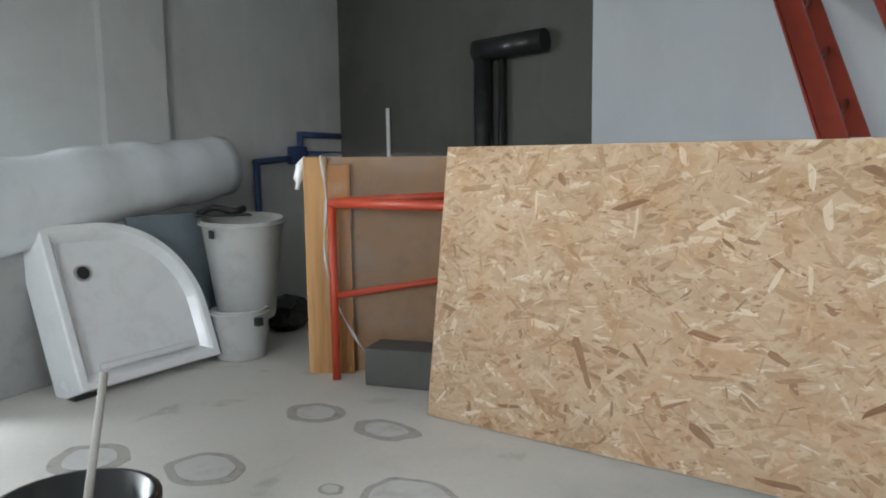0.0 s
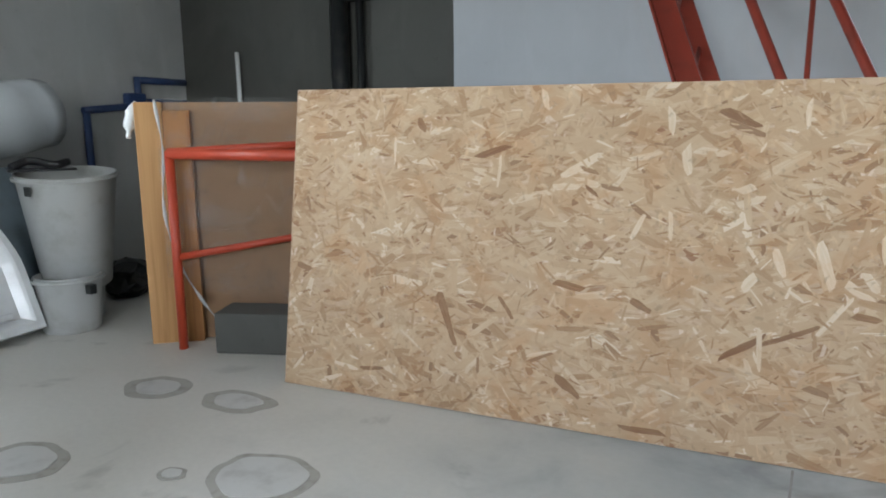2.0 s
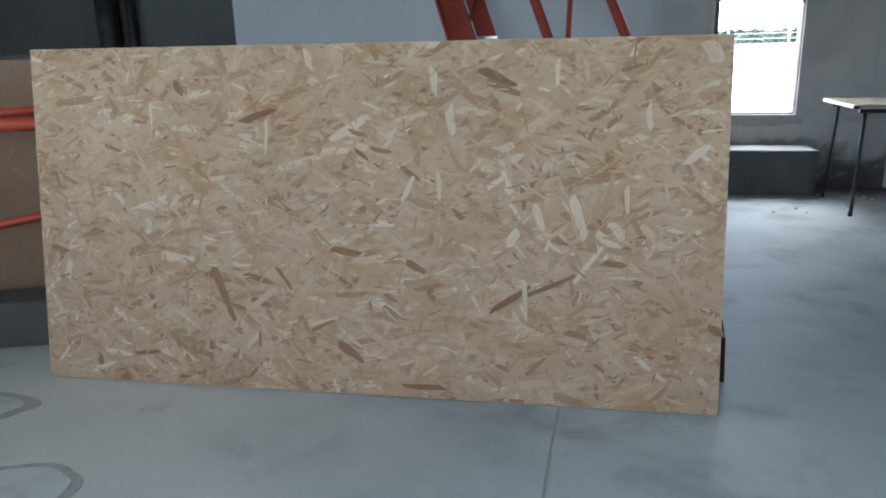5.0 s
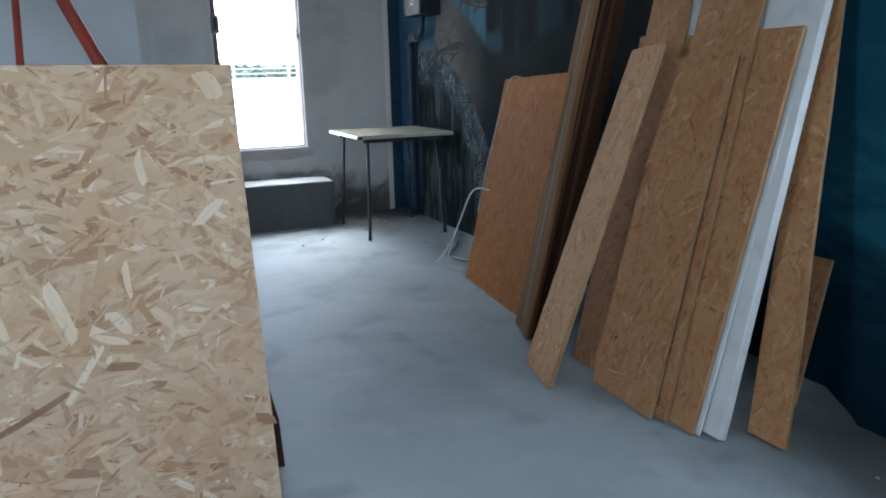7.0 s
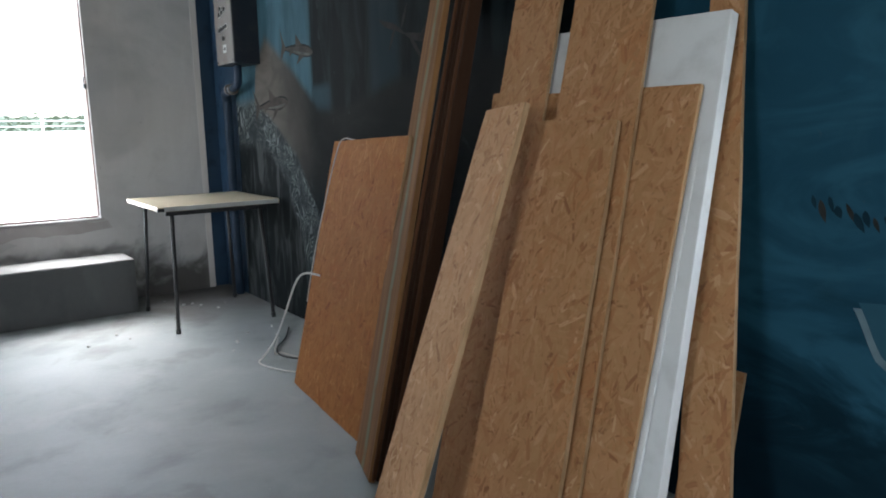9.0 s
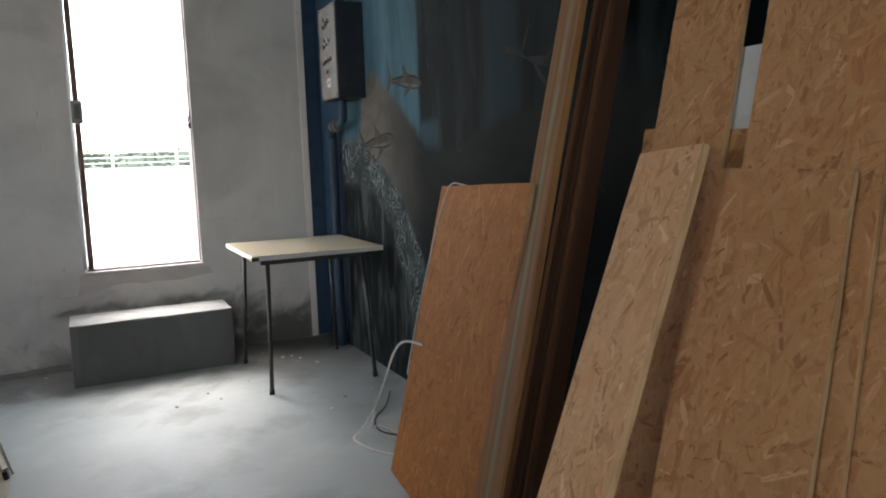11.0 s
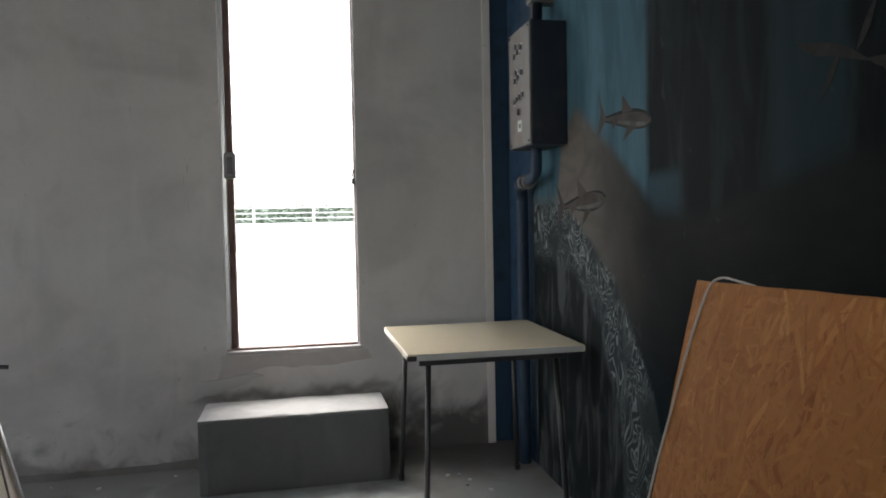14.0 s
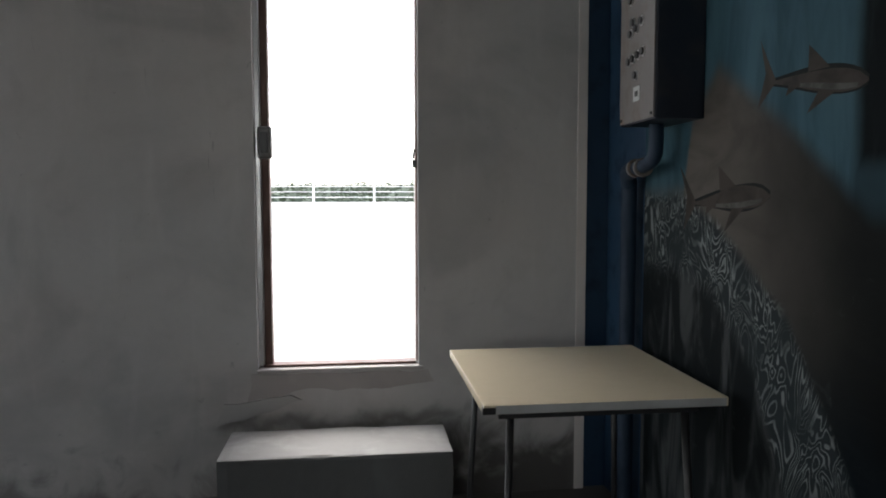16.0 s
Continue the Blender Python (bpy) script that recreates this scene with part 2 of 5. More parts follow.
M_white = plaster("white_paint", (0.48, 0.507, 0.54), (0.40, 0.423, 0.45), 0.3, 0.2)
M_ceil = plaster("ceiling_paint", (0.45, 0.45, 0.435), (0.33, 0.33, 0.32), 0.4, 0.2)
# step in two tones: window light on its top is put into the colour
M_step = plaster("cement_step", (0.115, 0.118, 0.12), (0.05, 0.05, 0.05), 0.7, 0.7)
M_step_lit = plaster("cement_step_lit", (0.33, 0.33, 0.325), (0.17, 0.17, 0.168), 0.7, 0.7)
M_red = plain("red_lead_paint", (0.46, 0.055, 0.022), 0.45, wear=0.35, dirt=(0.2, 0.05, 0.025))
M_oldred = plain("weathered_red_paint", (0.25, 0.034, 0.018), 0.5, wear=0.45, dirt=(0.12, 0.03, 0.018))
M_black = plain("black_tube", (0.02, 0.02, 0.022), 0.4, wear=0.3, dirt=(0.1, 0.09, 0.08))
M_rust = plain("rusty_rail", (0.14, 0.08, 0.062), 0.6, 0.2, wear=0.6, dirt=(0.08, 0.04, 0.03))
M_alu = plain("aluminium", (0.55, 0.55, 0.55), 0.35, 0.8, wear=0.2)
M_stick = plain("dusty_wood", (0.36, 0.34, 0.31), 0.85, wear=0.4)
M_crust = plaster("pink_plaster", (0.47, 0.445, 0.43), (0.31, 0.29, 0.28), 0.7, 0.3)
M_damp = plaster("damp_plaster", (0.24, 0.235, 0.225), (0.12, 0.115, 0.11), 0.8, 0.3)
# paler plaster with the glow at the corner put into its colour
M_lit_strip = plaster("lit_corner_plaster", (0.64, 0.605, 0.575), (0.50, 0.465, 0.44), 0.6, 0.2)
M_iron = plain("worn_iron", (0.16, 0.155, 0.15), 0.5, 0.5, wear=0.3)
M_pvc = plain("white_pvc", (0.78, 0.79, 0.80), 0.3, wear=0.12)
M_sanit = plain("white_acrylic", (0.74, 0.76, 0.77), 0.25, wear=0.15)
M_bucket = plain("white_bucket_plastic", (0.46, 0.47, 0.46), 0.45, wear=0.55, dirt=(0.3, 0.28, 0.25))
M_blackpl = plain("black_plastic", (0.015, 0.017, 0.018), 0.35)
M_bluepipe = plain("blue_pvc_pipe", (0.03, 0.06, 0.16), 0.4)
M_top = plain("cream_laminate", (0.70, 0.61, 0.44), 0.3, wear=0.0, scale=2)
M_cable = plain("white_cable", (0.62, 0.61, 0.58), 0.5)
M_cord = plain("grey_cord", (0.40, 0.36, 0.31), 0.6)
M_card = plain("brown_cardboard", (0.33, 0.195, 0.105), 0.8, wear=0.3)
M_pine = wood("pine", (0.57, 0.33, 0.15), (0.40, 0.21, 0.085))
# darker copy of the pine, with the shade on the batten's side put in
M_pine_shaded = wood("shaded_pine", (0.40, 0.19, 0.07), (0.27, 0.12, 0.045))
M_rim = plain("damp_floor_rim", (0.40, 0.385, 0.35), 0.9, wear=0.4, scale=20)
M_door = plain("white_panel", (0.56, 0.56, 0.55), 0.5, wear=0.25)
M_boxface = plain("metal_panel_face", (0.14, 0.127, 0.118), 0.45, 0.2, wear=0.55, scale=14, dirt=(0.16, 0.1, 0.07))
M_boxside = plain("navy_metal", (0.005, 0.009, 0.018), 0.55, wear=0.2)
M_navy = plain("navy_gloss_paint", (0.0045, 0.020, 0.044), 0.75, wear=0.4, dirt=(0.01, 0.015, 0.025))
M_strip = plain("navy_wall_paint", (0.009, 0.038, 0.082), 0.6, wear=0.5, dirt=(0.006, 0.012, 0.022))
M_beige = plain("beige_panel", (0.62, 0.53, 0.42), 0.55, wear=0.25)
M_patch = plain("dried_plaster", (0.56, 0.56, 0.54), 0.9, wear=0.3)
M_halo = plain("damp_cement", (0.33, 0.33, 0.32), 0.9, wear=0.3)
M_terrace = plaster("white_terrace", (0.78, 0.77, 0.74), (0.66, 0.64, 0.6), 0.3, 0.3)
M_leaf = plain("far_foliage", (0.10, 0.13, 0.09), 0.8, wear=0.4)
M_grass = plain("far_ground", (0.10, 0.12, 0.07), 0.9, scale=0.05)
M_railing = plain("white_railing", (0.75, 0.75, 0.75), 0.5)


def floor_material():
    n = Net("power_floated_concrete", 0.5)
    broad = n.noise(0.55, 5, distort=0.5)
    mid = n.noise(2.6, 6, distort=0.3)
    fine = n.noise(40, 5)
    col = n.mix(n.step(broad, 0.35, 0.7), (0.33, 0.37, 0.378), (0.48, 0.515, 0.515))
    col = n.mix(n.math("MULTIPLY", n.step(mid, 0.50, 0.72), 0.6), col, (0.225, 0.243, 0.252))
    col = n.mix(n.math("MULTIPLY", n.step(n.noise(3.2, 7, distort=0.25), 0.52, 0.72), 0.26), col, (0.56, 0.565, 0.56))
    sep = n.node("ShaderNodeSeparateXYZ")
    n.plug(n.coord, sep.inputs[0])
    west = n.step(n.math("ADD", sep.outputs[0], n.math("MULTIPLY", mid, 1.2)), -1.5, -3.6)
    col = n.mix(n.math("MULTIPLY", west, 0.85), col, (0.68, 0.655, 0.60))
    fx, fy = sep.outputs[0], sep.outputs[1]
    # noise for the uneven edges of the darker areas
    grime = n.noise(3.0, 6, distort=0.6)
    # darker brown towards the north wall and its corner
    north_dark = n.step(n.math("ADD", fy, n.math("MULTIPLY", grime, 1.3)), -0.15, 0.40)
    col = n.mix(n.math("MULTIPLY", north_dark, 0.75), col, (0.105, 0.095, 0.088))
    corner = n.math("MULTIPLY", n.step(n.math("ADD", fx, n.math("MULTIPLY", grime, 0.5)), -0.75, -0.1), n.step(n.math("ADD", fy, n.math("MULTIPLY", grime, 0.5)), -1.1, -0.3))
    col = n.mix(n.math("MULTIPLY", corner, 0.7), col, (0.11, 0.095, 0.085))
    blot = n.step(n.noise(2.1, 6, n.scaled(1, 1, 1, loc=(3.7, 1.3, 0)), distort=0.7), 0.60, 0.70)
    col = n.mix(n.math("MULTIPLY", blot, 0.35), col, (0.17, 0.165, 0.155))
    speck = n.step(n.noise(60, 3), 0.70, 0.74)
    col = n.mix(n.math("MULTIPLY", speck, 0.35), col, (0.6, 0.6, 0.58))
    # dirt and the shade at the painted wall's foot, both put into the colour
    dirt_and_shade = n.math("MULTIPLY", n.step(n.math("ADD", fx, n.math("MULTIPLY", grime, 0.6)), -0.55, 0.12), n.step(n.math("ADD", fy, n.math("MULTIPLY", grime, 0.3)), -3.9, -4.5))
    col = n.mix(n.math("MULTIPLY", dirt_and_shade, 0.9), col, (0.045, 0.042, 0.038))
    col = n.mix(n.math("MULTIPLY", fine, 0.2), col, (0.2, 0.2, 0.2))
    n.bump(n.math("ADD", mid, n.math("MULTIPLY", fine, 0.3)), 0.12, 0.004)
    return n.done(col, n.math("ADD", 0.40, n.math("MULTIPLY", mid, 0.38)))


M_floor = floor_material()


def mural_material():
    """A hand-painted underwater scene: water, rock, a pale slope, swirling strokes, deep blue further along."""
    n = Net("underwater_mural", 0.7)
    warp = n.node("ShaderNodeTexNoise")
    warp.inputs["Scale"].default_value, warp.inputs["Detail"].default_value = 7.0, 4.0
    n.plug(n.coord, warp.inputs["Vector"])
    mid = n.node("ShaderNodeVectorMath", operation="SUBTRACT")
    n.plug(warp.outputs["Color"], mid.inputs[0])
    mid.inputs[1].default_value = (0.5, 0.5, 0.5)
    amp = n.node("ShaderNodeVectorMath", operation="SCALE")
    n.plug(mid.outputs[0], amp.inputs[0])
    amp.inputs["Scale"].default_value = 0.022
    moved = n.node("ShaderNodeVectorMath", operation="ADD")
    n.plug(n.coord, moved.inputs[0])
    n.plug(amp.outputs[0], moved.inputs[1])
    sep = n.node("ShaderNodeSeparateXYZ")
    n.plug(moved.outputs[0], sep.inputs[0])
    y, z = sep.outputs[1], sep.outputs[2]
    along = n.math("DIVIDE", n.math("MULTIPLY", y, -1.0), 3.2)

    def above(points, soft):
        """1 above a painted line given as (y, z) from the corner outwards."""
        h = n.ramp(along, [(-a / 3.2, (b / 3.2,) * 3) for a, b in points])
        return n.step(n.math("SUBTRACT", z, n.math("MULTIPLY", h, 3.2)), -soft, soft)

    big = n.noise(1.1, 5, distort=1.5)
    brush = n.noise(2.0, 6, n.scaled(1, 1, 2.2), distort=2.0)
    tall = n.noise(6.0, 5, n.scaled(1, 1.5, 0.35), distort=0.8)
    deep = n.mix(n.step(big, 0.4, 0.65), (0.002, 0.003, 0.004), (0.003, 0.007, 0.010))
    deep = n.mix(n.math("MULTIPLY", n.step(brush, 0.5, 0.75), 0.5), deep, (0.010, 0.014, 0.016))
    teal = n.mix(n.step(tall, 0.35, 0.7), (0.046, 0.096, 0.120), (0.027, 0.061, 0.080))
    rock = n.mix(n.step(tall, 0.4, 0.65), (0.003, 0.005, 0.006), (0.012, 0.017, 0.019))
    haze = n.noise(2.2, 4, n.scaled(1, 1, 0.7))
    slope = n.mix(n.step(n.math("ADD", y, n.math("MULTIPLY", haze, 0.5)), -0.65, -1.45), (0.092, 0.083, 0.074), (0.009, 0.010, 0.010))
    slope = n.mix(n.math("MULTIPLY", n.step(brush, 0.4, 0.7), 0.3), slope, (0.020, 0.020, 0.019))
    fold = n.mix(n.step(tall, 0.45, 0.66), (0.008, 0.010, 0.011), (0.045, 0.05, 0.051))
    line = n.noise(5.0, 2, n.scaled(1, 1.4, 0.8), distort=1.0)
    band = n.math("ABSOLUTE", n.math("SUBTRACT", n.math("FRACT", n.math("MULTIPLY", line, 17.0)), 0.5))
    stroke = n.math("MULTIPLY", n.math("SUBTRACT", 1.0, n.step(band, 0.06, 0.24)), n.step(n.noise(5.0, 4), 0.35, 0.62))
    swirl = n.mix(n.math("MULTIPLY", stroke, 0.85), (0.020, 0.026, 0.028), (0.18, 0.197, 0.195))

    rim = above([(0.0, 1.37), (-0.74, 1.38), (-0.80, 1.62), (-0.963, 1.77), (-1.379, 1.525), (-1.66, 1.315), (-1.95, 1.29), (-2.5, 1.42), (-3.1, 1.46)], 0.045)
    outer = above([(0.0, 1.38), (-0.72, 1.37), (-0.99, 1.27), (-1.37, 1.03), (-1.53, 0.82), (-1.66, 0.64), (-1.78, 0.3), (-1.82, 0.0)], 0.03)
    inner = above([(0.0, 1.05), (-0.70, 1.10), (-0.95, 1.05), (-1.21, 0.85), (-1.38, 0.55), (-1.44, 0.0)], 0.05)
    near = n.step(y, -1.64, -1.58)
    gap = n.math("MULTIPLY", n.step(y, -2.56, -2.50), n.math("SUBTRACT", 1.0, n.step(y, -2.30, -2.24)))
    ledge = n.math("MULTIPLY", n.step(y, -1.86, -1.80), n.math("SUBTRACT", 1.0, n.step(z, 1.40, 1.46)))
    water = n.math("MAXIMUM", near, n.math("MAXIMUM", n.math("MULTIPLY", ledge, 0.45), n.math("MULTIPLY", gap, 0.2)))
    upper = n.mix(water, rock, teal)
    lower = n.mix(inner, fold, swirl)
    lower = n.mix(outer, lower, n.mix(n.step(z, 0.55, 1.15), deep, slope))
    west = n.step(y, -1.86, -1.80)
    under = n.mix(west, n.mix(n.step(z, 0.7, 1.3), deep, slope), lower)
    col = n.mix(rim, under, upper)
    south = n.step(n.math("ADD", y, n.math("MULTIPLY", big, 0.8)), -3.1, -3.75)
    blue = n.mix(n.step(brush, 0.4, 0.7), (0.013, 0.050, 0.078), (0.020, 0.071, 0.105))
    blue = n.mix(n.math("MULTIPLY", n.step(n.noise(3.2, 7, distort=2.5), 0.55, 0.7), 0.2), blue, (0.026, 0.078, 0.105))
    # shade low on the wall below the side window, painted into the blue
    foot_shade = n.step(n.math("ADD", z, n.math("MULTIPLY", n.math("SUBTRACT", brush, 0.5), 0.9)), 0.75, 0.30)
    blue = n.mix(n.math("MULTIPLY", foot_shade, 0.8), blue, (0.003, 0.009, 0.014))
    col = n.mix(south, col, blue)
    scuff = n.step(n.noise(9, 7, distort=1.0), 0.66, 0.72)
    col = n.mix(n.math("MULTIPLY", scuff, 0.2), col, (0.055, 0.068, 0.07))
    fleck = n.step(n.noise(55, 3), 0.73, 0.76)
    col = n.mix(n.math("MULTIPLY", fleck, 0.3), col, (0.07, 0.085, 0.085))
    n.bump(n.noise(18, 5), 0.15, 0.004)
    return n.done(col, n.math("ADD", 0.5, n.math("MULTIPLY", big, 0.3)), 0.04)


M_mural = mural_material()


# ---- mesh helpers ----
def box(bm, x0, x1, y0, y1, z0, z1, bevel=0.0):
    vs = [bm.verts.new((x, y, z)) for x in (x0, x1) for y in (y0, y1) for z in (z0, z1)]
    fs = [bm.faces.new([vs[i] for i in q]) for q in
          ((0, 1, 3, 2), (4, 6, 7, 5), (0, 4, 5, 1), (2, 3, 7, 6), (0, 2, 6, 4), (1, 5, 7, 3))]
    if bevel:
        es = {e for f in fs for e in f.edges}
        bmesh.ops.bevel(bm, geom=list(es), offset=bevel, segments=2, affect="EDGES", profile=0.6)
    return bm


def slab(bm, outline, z0, z1, bevel=0.0):
    """A prism over a flat outline in the local xy plane."""
    lo = [bm.verts.new((x, y, z0)) for x, y in outline]
    hi = [bm.verts.new((x, y, z1)) for x, y in outline]
    k = len(outline)
    fs = [bm.faces.new(hi), bm.faces.new(lo[::-1])]
    fs += [bm.faces.new((lo[i], lo[(i + 1) % k], hi[(i + 1) % k], hi[i])) for i in range(k)]
    if bevel:
        es = {e for f in fs for e in f.edges}
        bmesh.ops.bevel(bm, geom=list(es), offset=bevel, segments=1, affect="EDGES")
    return bm


def sweep(bm, pts, r, sides=10, caps=True):
    """A round tube along a line of points; r may be one radius or one for each point."""
    pts = [Vector(p) for p in pts]
    rs = r if isinstance(r, (list, tuple)) else [r] * len(pts)
    rings = []
    side = None
    for i, p in enumerate(pts):
        d = (pts[min(i + 1, len(pts) - 1)] - pts[max(i - 1, 0)]).normalized()
        if side is None:
            side = d.orthogonal().normalized()
        side = (side - d * side.dot(d)).normalized()
        up = d.cross(side)
        rings.append([bm.verts.new(p + rs[i] * (math.cos(a) * side + math.sin(a) * up))
                      for a in (2 * math.pi * j / sides for j in range(sides))])
    for a, b in zip(rings, rings[1:]):
        for j in range(sides):
            f = bm.faces.new((a[j], a[(j + 1) % sides], b[(j + 1) % sides], b[j]))
            f.smooth = True
    if caps:
        bm.faces.new(rings[0][::-1])
        bm.faces.new(rings[-1])
    return bm


def lathe(bm, profile, sides=28, cx=0.0, cy=0.0, caps=True):
    """A turned shape round a vertical line; profile: (radius, z)."""
    rings = [[bm.verts.new((cx + r * math.cos(2 * math.pi * j / sides), cy + r * math.sin(2 * math.pi * j / sides), z))
              for j in range(sides)] for r, z in profile]
    for a, b in zip(rings, rings[1:]):
        for j in range(sides):
            f = bm.faces.new((a[j], a[(j + 1) % sides], b[(j + 1) % sides], b[j]))
            f.smooth = True
    if caps:
        bm.faces.new(rings[0][::-1])
        bm.faces.new(rings[-1])
    return bm


def smooth_path(pts, steps=6):
    """A rounded line through a few points (Catmull-Rom)."""
    p = [Vector(q) for q in pts]
    p = [2 * p[0] - p[1]] + p + [2 * p[-1] - p[-2]]
    out = []
    for i in range(1, len(p) - 2):
        for s in range(steps):
            t = s / steps
            a, b, c, d = p[i - 1:i + 3]
            out.append(0.5 * (2 * b + (c - a) * t + (2 * a - 5 * b + 4 * c - d) * t * t + (3 * b - a - 3 * c + d) * t ** 3))
    return out + [p[-2]]


def mesh_object(name, bm, material, m=None):
    bmesh.ops.recalc_face_normals(bm, faces=bm.faces)
    me = bpy.data.meshes.new(name)
    bm.to_mesh(me)
    bm.free()
    for mat in (material if isinstance(material, (list, tuple)) else [material]):
        me.materials.append(mat)
    ob = new(name, me)
    if m is not None:
        ob.matrix_world = m
    return ob


def part(name, bm, material, parent, label="", m=None):
    ob = mesh_object(name, bm, material)
    ob.parent = parent
    if m is not None:
        ob.matrix_local = m
    return tagged(ob, label) if label else ob


def thing(name, m, label, category, group="", kind=""):
    ob = new(name)
    ob.empty_display_size = 0.1
    ob.matrix_world = m
    return tagged(ob, label, category, group, kind)


B = bmesh.new

# ---- the room ----
CEIL = 3.2                    # ceiling height
WIN = (-1.472, -0.768, 0.605, 2.78)


def wall_with_opening(name, axis, face, back, a0, a1, z1, holes, material, label):
    """A wall of real thickness along an axis with openings (a0, a1, z0, z1)."""
    bm = B()
    cuts = sorted({a0, a1, *[h[0] for h in holes], *[h[1] for h in holes]})
    for lo, hi in zip(cuts, cuts[1:]):
        hole = [h for h in holes if h[0] <= lo and hi <= h[1]]
        spans = [(-0.05, z1)] if not hole else [(-0.05, hole[0][2]), (hole[0][3], z1)]
        for s0, s1 in spans:
            if axis == "x":
                box(bm, lo, hi, min(face, back), max(face, back), s0, s1)
            else:
                box(bm, min(face, back), max(face, back), lo, hi, s0, s1)
    bmesh.ops.remove_doubles(bm, verts=bm.verts, dist=1e-5)
    ob = mesh_object(name, bm, material)
    return tagged(ob, label, "wall", kind="structure")


wall_with_opening("wall_north", "x", 0.0, 0.22, -7.4, 0.0, CEIL, [WIN], M_north, "bare grey trowelled plaster wall with damp stains")
W2 = (-5.96, -4.768, 0.918, 2.2)
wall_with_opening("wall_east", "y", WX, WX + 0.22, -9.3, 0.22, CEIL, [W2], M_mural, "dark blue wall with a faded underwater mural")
wall_with_opening("wall_south", "x", -9.1, -9.3, -7.4, WX, CEIL, [(-3.9, -2.1, 1.0, 2.3)], M_left, "pale plaster wall with a wide opening")
# northern opening is added out of view to let the fill light in
wall_with_opening("wall_west", "y", -7.2, -7.4, -9.3, 0.0, CEIL, [(-7.2, -6.2, 1.0, 2.2), (-1.75, -0.15, 0.05, 2.9)], M_left, "pale plaster wall with a window and an added opening")
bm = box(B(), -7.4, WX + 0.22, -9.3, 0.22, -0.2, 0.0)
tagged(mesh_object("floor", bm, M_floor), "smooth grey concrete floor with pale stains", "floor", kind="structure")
bm = box(B(), -7.4, WX + 0.22, -9.3, 0.22, CEIL, CEIL + 0.2)
tagged(mesh_object("ceiling", bm, M_ceil), "off-white painted concrete ceiling", "ceiling", kind="structure")

# the white painted block of wall, and the recessed raw wall beside it
bm = box(B(), -4.55, -2.06, -2.3, -1.5, 0.0, CEIL)
tagged(mesh_object("wall_white_block", bm, M_white), "white painted wall block projecting into the room", "wall", kind="structure")
bm = box(B(), -7.24, -7.12, -4.36, -3.9, 0.0, CEIL)
tagged(mesh_object("pilaster", bm, M_left), "shallow pale plaster pilaster on the wall", "pilaster", kind="structure")
bm = box(B(), -7.2, -4.5, -2.1, -1.9, 0.0, CEIL)
tagged(mesh_object("wall_dark_recess", bm, M_dark), "dark grey raw cement wall beside the white block", "wall", kind="structure")

# added pale strip that paints light at the corner; dark blue strip beside it
bm = box(B(), -0.045, 0.0, -0.005, 0.0, 0.0, CEIL, 0.002)
tagged(mesh_object("lit_corner_strip", bm, M_lit_strip), "narrow added strip with the light on the corner plaster painted in", "trim", kind="structure")
bm = box(B(), 0.0, WX, 0.02, 0.2, 0.0, CEIL)
tagged(mesh_object("corner_infill", bm, M_strip), "dark blue painted corner strip", "trim", kind="structure")


# ---- window in the grey wall ----
def main_window():
    x0, x1, z0, z1 = WIN
    w = thing("window_1", pose(0, 0, 0), "narrow tall window with rusty rails, glazed to a bright terrace", "window", kind="structure")
    part("window_frame", box(B(), x0, x0 + 0.022, 0.03, 0.10, z0 + 0.012, z1, 0.003), M_alu, w, "bare aluminium rail")
    part("window_frame", box(B(), x0 + 0.024, x0 + 0.058, 0.05, 0.11, z0 + 0.012, z1, 0.004), M_rust, w, "rust-brown sliding rail")
    part("window_frame", box(B(), x1 - 0.008, x1, 0.03, 0.09, z0 + 0.012, z1, 0.002), M_rust, w)
    part("window_frame", box(B(), x0, x1, 0.03, 0.10, z1 - 0.03, z1 - 0.002, 0.002), M_alu, w)
    bm = B()
    box(bm, x0 - 0.004, x1 + 0.02, -0.012, 0.16, z0 - 0.016, z0 + 0.002, 0.005)
    part("window_sill", bm, M_crust, w, "chipped pinkish plaster sill")
    part("threshold_rail", box(B(), x0 + 0.02, x1 - 0.01, 0.03, 0.09, z0 + 0.004, z0 + 0.014, 0.002), M_rust, w)
    latch = part("latch", box(B(), x0 + 0.012, x0 + 0.075, 0.005, 0.05, 1.525, 1.665, 0.012), M_iron, w, "worn metal latch case")
    part("latch_slot", box(B(), x0 + 0.028, x0 + 0.058, 0.001, 0.004, 1.55, 1.64, 0.001), M_black, latch)
    bm = B()
    box(bm, x1 - 0.022, x1 - 0.004, 0.02, 0.05, 1.49, 1.525, 0.003)
    sweep(bm, [(x1 - 0.02, 0.03, 1.53), (x1 - 0.012, 0.03, 1.57)], 0.005, 6)
    part("strike_plate", bm, M_black, w)


main_window()

# broken plaster edges round the window and above the step
def crust(name, pts, thick, material, label, seed):
    out = []
    for (ax, az), (bx, bz) in zip(pts, pts[1:] + pts[:1]):
        for k in range(9):
            t = k / 9
            x, z = ax + (bx - ax) * t, az + (bz - az) * t
            v = noise.noise_vector(Vector((x * 14, z * 14, seed)))
            out.append((x + 0.016 * v.x, z + 0.016 * v.y))
    bm = slab(B(), out, 0, thick)
    ob = mesh_object(name, bm, material, Matrix(((1, 0, 0, 0), (0, 0, -1, 0), (0, 1, 0, 0), (0, 0, 0, 1))))
    return tagged(ob, label, "plaster", kind="structure")


